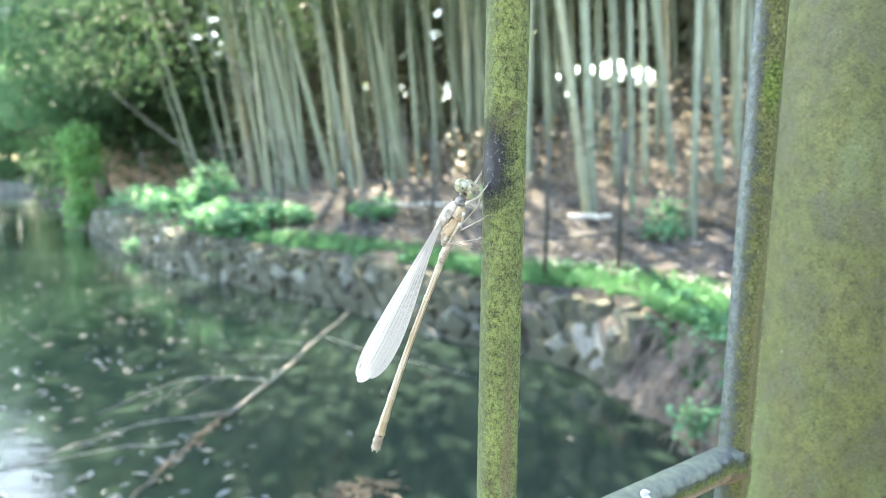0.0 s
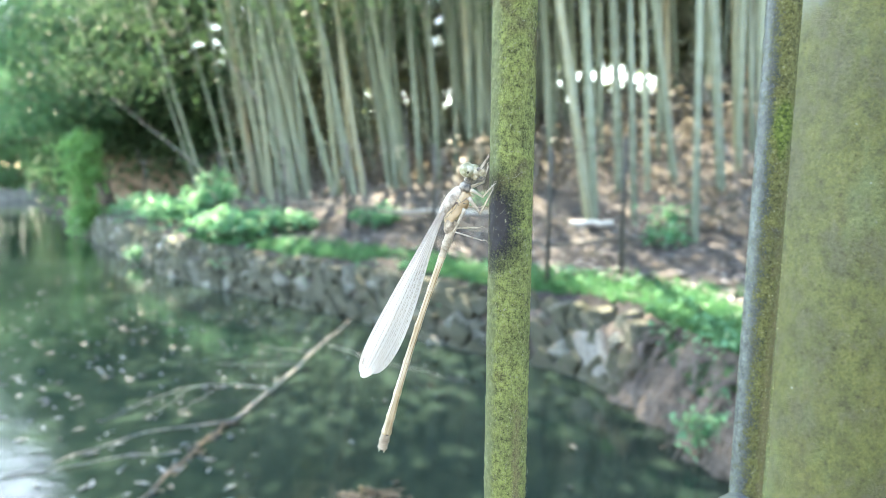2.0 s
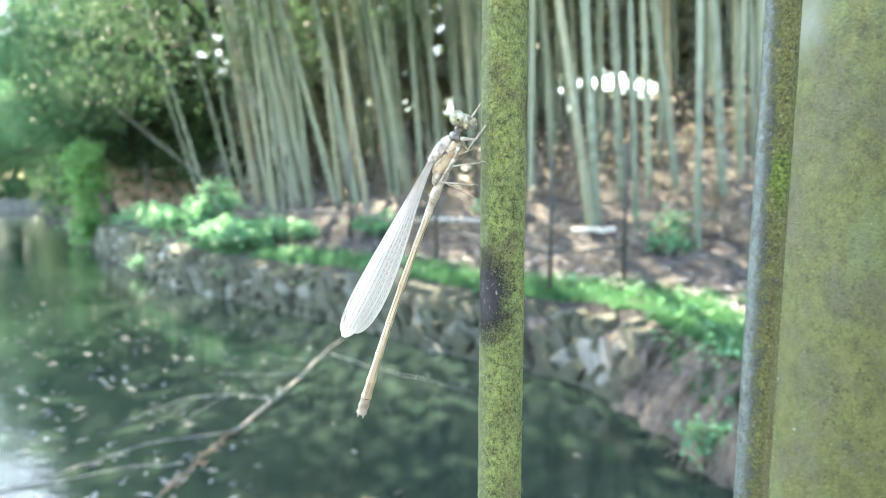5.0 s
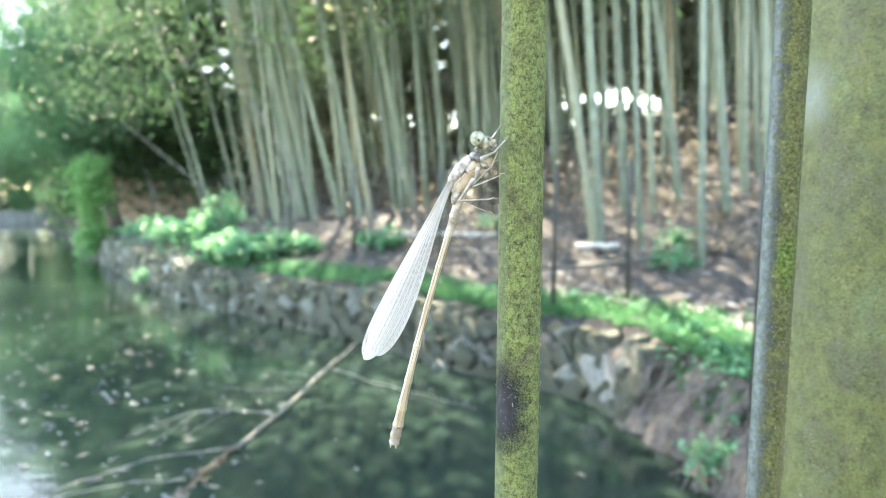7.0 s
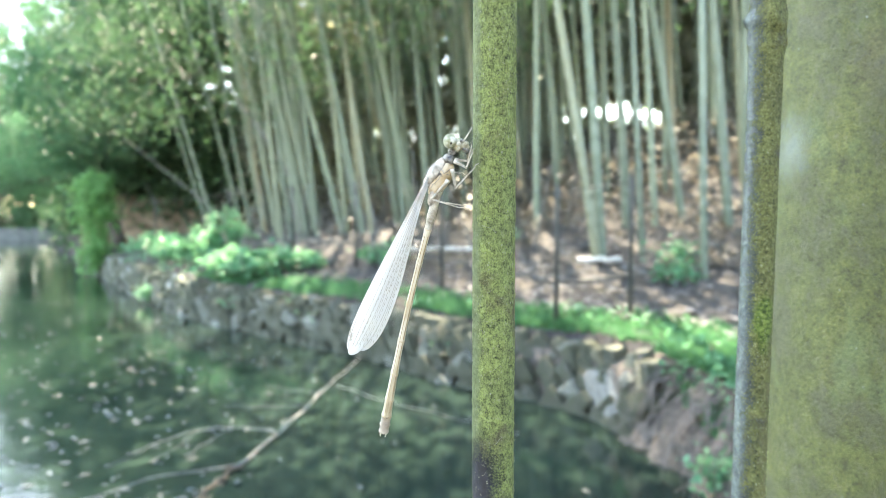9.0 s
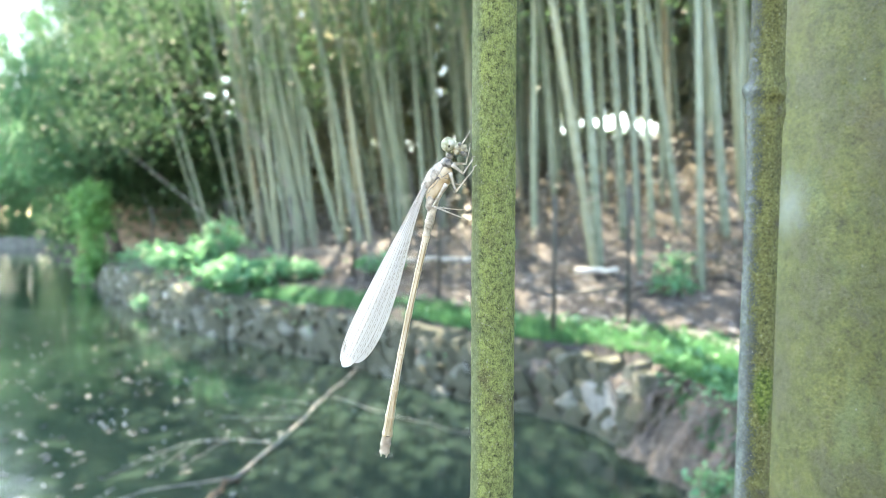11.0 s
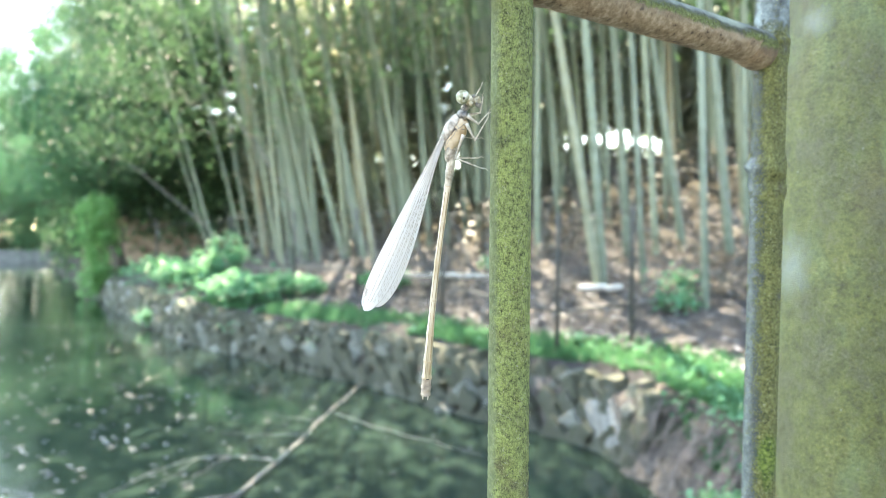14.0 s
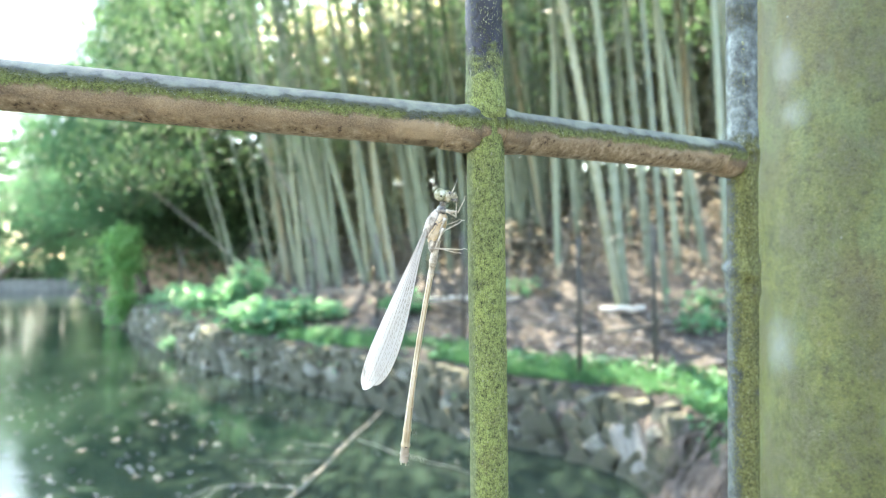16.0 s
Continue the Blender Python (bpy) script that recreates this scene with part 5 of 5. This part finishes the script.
def build_trees():
    build_tree(-9.3, 17.6, 0.6, (-10.3, 17.6, 4.7), (2.8, 2.6, 2.7), 460, 31, "bright green broadleaf tree overhanging the pond wall")
    build_tree(-10.4, 20.5, 0.8, (-8.2, 18.6, 6.9), (2.7, 2.2, 2.4), 330, 32, "leafy green tree beside the bamboo grove", foliage="bamboo_leaf")
    build_tree(-9.8, 20.4, 0.8, (-9.6, 20.6, 9.6), (3.2, 2.4, 3.6), 420, 39, "tall leafy green tree behind the pond wall", 0.26)
    build_tree(-12.2, 21.8, 0.8, (-11.7, 21.6, 9.6), (2.1, 2.0, 4.8), 380, 40, "tall leafy green tree behind the pond wall", 0.26)
    build_tree(-19.5, 23.5, 0.6, (-15.0, 23.0, 3.6), (3.4, 2.6, 2.7), 340, 33, "light green tree leaning over the far water")
    build_tree(-27, 39, 0.9, (-26, 39, 7.6), (5.5, 2.5, 9.0), 700, 34, "pale green tree at the pond's far end", 0.42)
    build_tree(-36, 41, 0.9, (-35.5, 40.5, 7.2), (6.5, 2.5, 8.8), 700, 36, "pale green tree at the pond's far end", 0.42)
    build_tree(-19, 37.5, 0.9, (-19, 37.5, 6.5), (4.6, 2.5, 7.6), 560, 37, "pale green tree at the pond's far end", 0.42)
    rng = np.random.default_rng(38)
    c = np.stack([rng.uniform(-50, -13, 1100), rng.uniform(36.8, 39.5, 1100), 0.6 + rng.uniform(0, 1, 1100) ** 1.2 * 6.5], -1)
    ob = leaves("far_bank_bushes", clumped(rng, c, np.array([0.5, 0.4, 0.4]), 26), 0.4, 0.22, MAT["bamboo_leaf"], 0.3, rng=rng)
    y = rng.uniform(23, 36, 420)
    c = np.stack([bank_x(y) + rng.uniform(0.5, 4, 420), y, 0.6 + rng.uniform(0, 1, 420) * 2.2], -1)
    ob2 = leaves("bank_thicket", clumped(rng, c, np.array([0.4, 0.4, 0.35]), 26), 0.3, 0.16, MAT["bamboo_leaf"], 0.4, rng=rng)
    c = np.stack([rng.uniform(-11.4, -4.2, 860), rng.uniform(18.9, 21.0, 860), rng.uniform(1.7, 5.0, 860)], -1)
    ob3 = leaves("evergreen_thicket", clumped(rng, c, np.array([0.4, 0.4, 0.35]), 26), 0.26, 0.12, MAT["evergreen"], 0.4, rng=rng)
    tagged(ob3, "dark green thicket behind the earth cut", "bushes", kind="stuff")
    tagged(ob2, "leafy green thicket on the bank beyond the wall", "bushes", kind="stuff")
    tagged(ob, "green bushes along the far bank", "bushes", kind="stuff")
    rng = np.random.default_rng(35)
    c = np.stack([rng.normal(-9.0, 0.17, 90), rng.normal(15.75, 0.17, 90), rng.uniform(0.25, 2.5, 90)], -1)
    at = clumped(rng, c, np.array([0.13, 0.13, 0.12]), 26)
    vine = empty("vine_column", (-8.9, 15.9, float(ground_z(-8.9, 15.9))), "dense green vine hanging over the wall's end", "vine")
    ob = leaves("vine_leaves", at - np.array(vine.location), 0.14, 0.08, MAT["vine"], 0.8, vine, rng=rng)
    finish("stem", Geo().tube([Vector((0, 0, -0.2)), Vector((0.05, 0, 0.9)), Vector((-0.05, 0, 1.7))], [0.05, 0.04, 0.02], 6), MAT["bark"], vine)


SHRUBS = [(-4.5, 11.2, 0.5, 0.7), (-3.95, 11.0, 0.26, 1.25), (-3.45, 9.75, 0.42, 0.4), (-2.85, 9.2, 0.42, 0.45), (-5.9, 12.7, 0.42, 0.6), (-5.2, 11.9, 0.35, 0.5), (-2.2, 9.2, 0.22, 0.28), (-0.95, 8.9, 0.3, 0.22), (2.55, 7.0, 0.22, 0.09), (2.2, 6.3, 0.2, 0.08), (0.6, 9.0, 0.25, 0.12), (1.42, 3.35, 0.06, -0.06), (-5.3, 10.85, 0.18, -0.15)]


def build_shrubs():
    for k, (x, y, r, h) in enumerate(SHRUBS):
        rng = np.random.default_rng(50 + k)
        z = float(ground_z(x, y)) if h > 0 else 0.12
        label = "leafy light green shrub at the wall's top" if h > 0 else "green plant hanging on the bank above the water"
        shrub = empty("shrub", (x, y, z), label, "shrub", "shrubs on the bank")
        n = max(16, int(110 * r / 0.5)) if abs(h) > 0.16 else 14
        u = rng.normal(0, 1, (n, 3)) * np.array([r, r, max(abs(h), 0.3) * 0.35]) * 0.5
        u[:, 2] = np.abs(u[:, 2]) + 0.05 + (abs(h) * 0.3 if h > 0 else 0.0)
        at = clumped(rng, u, np.array([0.06, 0.06, 0.05]), 13)
        leaves("leaf_mass", at, min(0.13, 0.04 + r * 0.2), min(0.075, 0.024 + r * 0.11), MAT["shrub"], 0.25, shrub, rng=rng)["kind"] = "stuff"
        for j in range(6):
            e = Vector(u[j])
            finish("stem", Geo().tube([Vector((0, 0, -0.1)), e * 0.5 + Vector((0, 0, 0.05)), e], [0.012, 0.009, 0.004], 5), MAT["bark"], shrub)


def build_grass():
    rng = np.random.default_rng(61)
    n = 38000
    y = 2.3 + rng.uniform(0, 1, n) ** 1.3 * 8.2
    s = np.abs(rng.normal(0.33, 0.29, n)) + rng.uniform(-0.05, 0.1, n)
    x = bank_x(y) + s / np.where(y < 4.7, 0.95, 0.72)
    k = np.array([noise.noise(Vector((a, b, 0)) * 1.5) for a, b in zip(x, y)])
    keep = (k > -0.12 - 0.35 * (y < 6.5)) & (s < 0.85 + 0.3 * k)
    x, y = x[keep], y[keep]
    n = len(x)
    # before the wall begins the grass hangs down over the earth bank
    lip = np.clip((behind(x, y) + 0.12) / 0.6, 0.001, 1) ** (1 / 1.3)
    z = np.where(y < 4.75, np.maximum(ground_z(x, y), np.where(behind(x, y) + 0.3 * k[keep] > 0.24, np.minimum(0.56, -0.33 + 0.93 * lip ** 0.75), -1)), ground_z(x, y))
    base = np.stack([x, y, z - 0.01], -1)
    a = rng.uniform(0, 6.283, n)
    side = np.stack([np.cos(a), np.sin(a), np.zeros(n)], -1)
    bend = rng.normal(0, 0.35, (n, 3))
    bend[:, 2] = 1
    h = rng.uniform(0.035, 0.11, n)[:, None]
    w = rng.uniform(0.004, 0.011, n)[:, None]
    tip = base + bend * h + np.stack([rng.normal(-0.02, 0.03, n), rng.normal(-0.02, 0.03, n), np.zeros(n)], -1)
    mid = base + bend * h * 0.55
    v = np.stack([base - side * w, base + side * w, mid + side * w * 0.8, mid - side * w * 0.8, tip], 1).reshape(-1, 3)
    i = np.arange(n) * 5
    f = [tuple(q) for q in np.stack([i, i + 1, i + 2, i + 3], -1).tolist()] + [tuple(q) for q in np.stack([i + 3, i + 2, i + 4], -1).tolist()]
    m = bpy.data.meshes.new("grass")
    m.from_pydata(v.tolist(), [], f)
    m.update()
    tagged(finish("grass", m, MAT["grass"], smooth=False), "short bright green grass along the top of the bank", "grass", kind="stuff")


def build_litter():
    rng = np.random.default_rng(71)
    n = 11000
    y = 2.5 + rng.uniform(0, 1, n) ** 1.2 * 15
    s = 0.75 + rng.uniform(0, 1, n) ** 1.4 * 8
    x = bank_x(y) + s / np.where(y < 4.7, 0.95, 0.72)
    at = np.stack([x, y, ground_z(x, y) + rng.uniform(0.0, 0.06, n)], -1)
    ob = leaves("leaf_litter", at, 0.13, 0.045, MAT["litter"], flat=True, rng=rng)
    tagged(ob, "pale brown dry bamboo leaves strewn over the slope", "leaves", kind="stuff")
    n = 170
    y = 2.2 + rng.uniform(0, 1, n) ** 1.4 * 14
    x = bank_x(y) - 0.1 - rng.uniform(0, 1, n) ** 0.8 * (1.0 + y * 0.75)
    at = np.stack([x, y, np.full(n, 0.006)], -1)
    ob = leaves("floating_leaves", at, 0.055, 0.026, MAT["floating"], flat=True, rng=rng)
    # pale specks stand in for sky glints on the water as well as debris
    n = 470
    y = 2.4 + rng.uniform(0, 1, n) ** 1.2 * 9
    x = np.minimum(bank_x(y) - 0.4, -0.26 * y) - rng.uniform(0, 1, n) ** 0.8 * 0.5 * y
    specks = leaves("floating_specks", np.stack([x, y, np.full(n, 0.005)], -1), 0.085, 0.026, MAT["floating"], flat=True, rng=rng)
    tagged(specks, "small pale specks on the water, plant debris together with painted sky glints", "debris", kind="stuff")
    tagged(ob, "pale fallen leaves floating on the pond", "leaves", kind="stuff")


def build_undergrowth():
    """Low brown-green plants and leaning twigs on the slope."""
    rng = np.random.default_rng(91)
    n = 520
    y = rng.uniform(5.5, 17, n)
    s = 1.0 + rng.uniform(0, 1, n) ** 0.8 * 8
    x = bank_x(y) + s / 0.75
    k = np.array([noise.noise(Vector((a, b, 3)) * 0.8) for a, b in zip(x, y)])
    x, y, k = x[k > -0.05], y[k > -0.05], k[k > -0.05]
    c = np.stack([x, y, ground_z(x, y) + 0.06 + rng.uniform(0, 0.3, len(x)) * (0.4 + k)], -1)
    c = c[clear_of(c, SUNNY[1:27], SUN_WAY)]
    ob = leaves("undergrowth", clumped(rng, c, np.array([0.16, 0.16, 0.07]), 22), 0.11, 0.045, MAT["dark_leaf"], 0.1, rng=rng)
    tagged(ob, "low brown-green undergrowth among the bamboo stems", "undergrowth", kind="stuff")
    n = 620
    y = rng.uniform(10.5, 18, n)
    x = rng.uniform(-0.35, 0.8, n) * y
    far = behind(x, y) > 4
    x, y = x[far], y[far]
    c = np.stack([x, y, ground_z(x, y) + rng.uniform(0, 1, len(x)) ** 2 * 0.7], -1)
    c = c[clear_of(c, SUNNY[1:27], SUN_WAY)]
    ob = leaves("hill_brush", clumped(rng, c, np.array([0.25, 0.2, 0.16]), 20), 0.2, 0.08, MAT["dark_leaf"], 0.2, rng=rng)
    tagged(ob, "brown and olive brush higher on the slope", "undergrowth", kind="stuff")
    g, r = Geo(), random.Random(92)
    for _ in range(620):
        y = r.uniform(5.2, 17)
        x = float(bank_x(y)) + r.uniform(1.0, 12)
        a, t = r.uniform(0, 6.28), r.choice((0.05, 0.3, 0.5, 2.5))
        d = Vector((math.cos(a), math.sin(a), t)) * r.uniform(0.15, 0.6)
        p = Vector((x, y, float(ground_z(x, y)) + 0.02))
        q = p + d
        q.z = max(q.z, float(ground_z(q.x, q.y)) + 0.015)
        g.tube([p, p.lerp(q, 0.5) + Vector((0, 0, 0.02)), q], [0.009, 0.007, 0.004], 5)
    tagged(finish("dead_twigs", g, MAT["deadwood"]), "grey dead twigs scattered over the slope", "twigs", kind="stuff")


def build_weeds():
    """Leafy weeds along the bank's top, some hanging over the stones."""
    rng = np.random.default_rng(95)
    y = 3.0 + rng.uniform(0, 1, 90) ** 1.2 * 13
    s = rng.normal(0.42, 0.16, 90)
    x = bank_x(y) + s / np.where(y < 4.7, 0.95, 0.72)
    z = np.maximum(ground_z(x, y), np.where(s > 0.15, 0.48, 0.3)) + rng.uniform(0.02, 0.1, 90)
    at = clumped(rng, np.stack([x, y, z], -1), np.array([0.07, 0.07, 0.035]), 16)
    ob = leaves("bank_weeds", at, 0.06, 0.032, MAT["shrub"], 0.2, rng=rng)
    tagged(ob, "leafy green weeds along the top of the stone wall", "weeds", kind="stuff")


def build_logs():
    for x, y, length, turn, r, lift in ((1.7, 7.35, 0.5, -4, 0.04, 0.06), (4.05, 11.4, 0.95, 2, 0.034, 0.06), (-0.1, 8.9, 1.5, -5, 0.036, 0.09), (-2.3, 11.5, 0.9, -20, 0.03, 0.03), (2.3, 6.6, 0.8, 10, 0.02, 0.03), (-3.2, 12.0, 1.8, 3, 0.025, 0.05)):
        g = Geo()
        rng = random.Random(int(x * 50) + 9)
        pts = [Vector((length * (k / 7 - 0.5), rng.uniform(-0.02, 0.02), rng.uniform(-0.01, 0.01))) for k in range(8)]
        g.tube(pts, [r * rng.uniform(0.85, 1.1) for _ in range(8)], 8)
        ob = finish("log", g, MAT["cut_wood"] if r > 0.032 else MAT["deadwood"])
        ob.matrix_basis = Matrix.Translation((x, y, float(ground_z(x, y)) + lift)) @ pose(0, 0, 0, 0, 0, turn)
        tagged(ob, "weathered pale cut branch lying on the leaf litter", "log", "cut branches on the slope")


def branch_line(pts, r0, r1, seed):
    rng = random.Random(seed)
    out = []
    for a, b in zip(pts, pts[1:]):
        for k in range(4):
            p = Vector(a).lerp(Vector(b), k / 4)
            out.append(p + Vector((rng.uniform(-0.01, 0.01), rng.uniform(-0.01, 0.01), rng.uniform(-0.008, 0.008))))
    out.append(Vector(pts[-1]))
    n = len(out) - 1
    return Geo().tube(out, [r0 + (r1 - r0) * k / n for k in range(n + 1)], 7)


def build_branch():
    o = Vector((-1.23, 4.39, 0.0))
    b = empty("fallen_branch", o, "bare grey fallen branch lying half sunk in the pond", "branch")
    L = lambda rows: [Vector(p) - o for p in rows]
    finish("main_stem", branch_line(L([(-0.96, 6.5, 0.08), (-1.12, 5.48, 0.05), (-1.23, 4.39, 0.035), (-1.34, 3.79, 0.02)]), 0.006, 0.0105, 1), MAT["deadwood"], b)
    finish("sunken_stem", branch_line(L([(-1.335, 3.82, 0.02), (-1.41, 3.49, 0.006), (-1.44, 3.04, -0.002), (-1.47, 2.7, -0.006), (-1.5, 2.3, -0.02)]), 0.0108, 0.015, 2), MAT["wet_bark"], b, "wet dark brown lower part of the stem")
    for k, (rows, r) in enumerate((
        ([(-1.25, 4.37, 0.03), (-1.5, 4.42, 0.06), (-1.86, 4.34, 0.06), (-2.03, 4.11, 0.03), (-2.18, 3.82, -0.01)], 0.011),
        ([(-1.34, 3.8, 0.03), (-1.77, 3.56, 0.05), (-2.01, 3.29, 0.03), (-2.3, 3.05, 0.0)], 0.013),
        ([(-1.45, 3.35, 0.03), (-1.6, 3.3, 0.04), (-1.9, 3.24, 0.02), (-2.4, 3.0, -0.01)], 0.012),
        ([(-1.05, 5.6, 0.04), (-0.7, 5.25, 0.04), (-0.38, 5.01, 0.03), (0.1, 4.73, 0.01), (0.3, 4.6, -0.01)], 0.01),
        ([(-1.15, 5.0, 0.04), (-1.5, 4.95, 0.04), (-1.9, 5.1, 0.0)], 0.009),
        ([(-1.8, 4.36, 0.05), (-1.85, 4.15, 0.02), (-1.95, 3.95, -0.01)], 0.006),
        ([(-1.6, 4.4, 0.05), (-1.7, 4.15, 0.02), (-1.74, 4.0, -0.01)], 0.006),
        ([(-1.12, 5.3, 0.05), (-1.45, 5.4, 0.05), (-1.75, 5.75, 0.0)], 0.007),
    )):
        finish("twig", branch_line(L(rows), r * 0.45, r * 0.2, 5 + k), MAT["deadwood"], b)
    # the tangle of leaves snagged in the water beside it
    rng = np.random.default_rng(83)
    at = clumped(rng, np.stack([rng.normal(-0.33, 0.1, 9), rng.normal(2.9, 0.05, 9), np.full(9, 0.004)], -1), np.array([0.05, 0.04, 0.006]), 9)
    along = rng.uniform(0, 1, 26)
    snag = np.stack([-1.34 - 0.14 * along + rng.normal(0, 0.025, 26), 3.85 - 1.5 * along, np.full(26, 0.012)], -1)
    at = np.concatenate([at, snag])
    ob = leaves("leaf_tangle", at, 0.07, 0.03, MAT["sodden"], flat=True, rng=rng)
    tagged(ob, "brown leaf tangle floating at the surface", "leaves", kind="stuff")


build_ground()
build_deck()
build_shade_walls()
build_weir()
build_earth_bank()
build_fence()
build_damselfly()
build_grove_fence()
build_bamboo()
build_trees()
build_canopy()
build_woods()
build_shrubs()
build_grass()
build_litter()
build_undergrowth()
build_weeds()
build_logs()
build_branch()
build_wall()

motions()
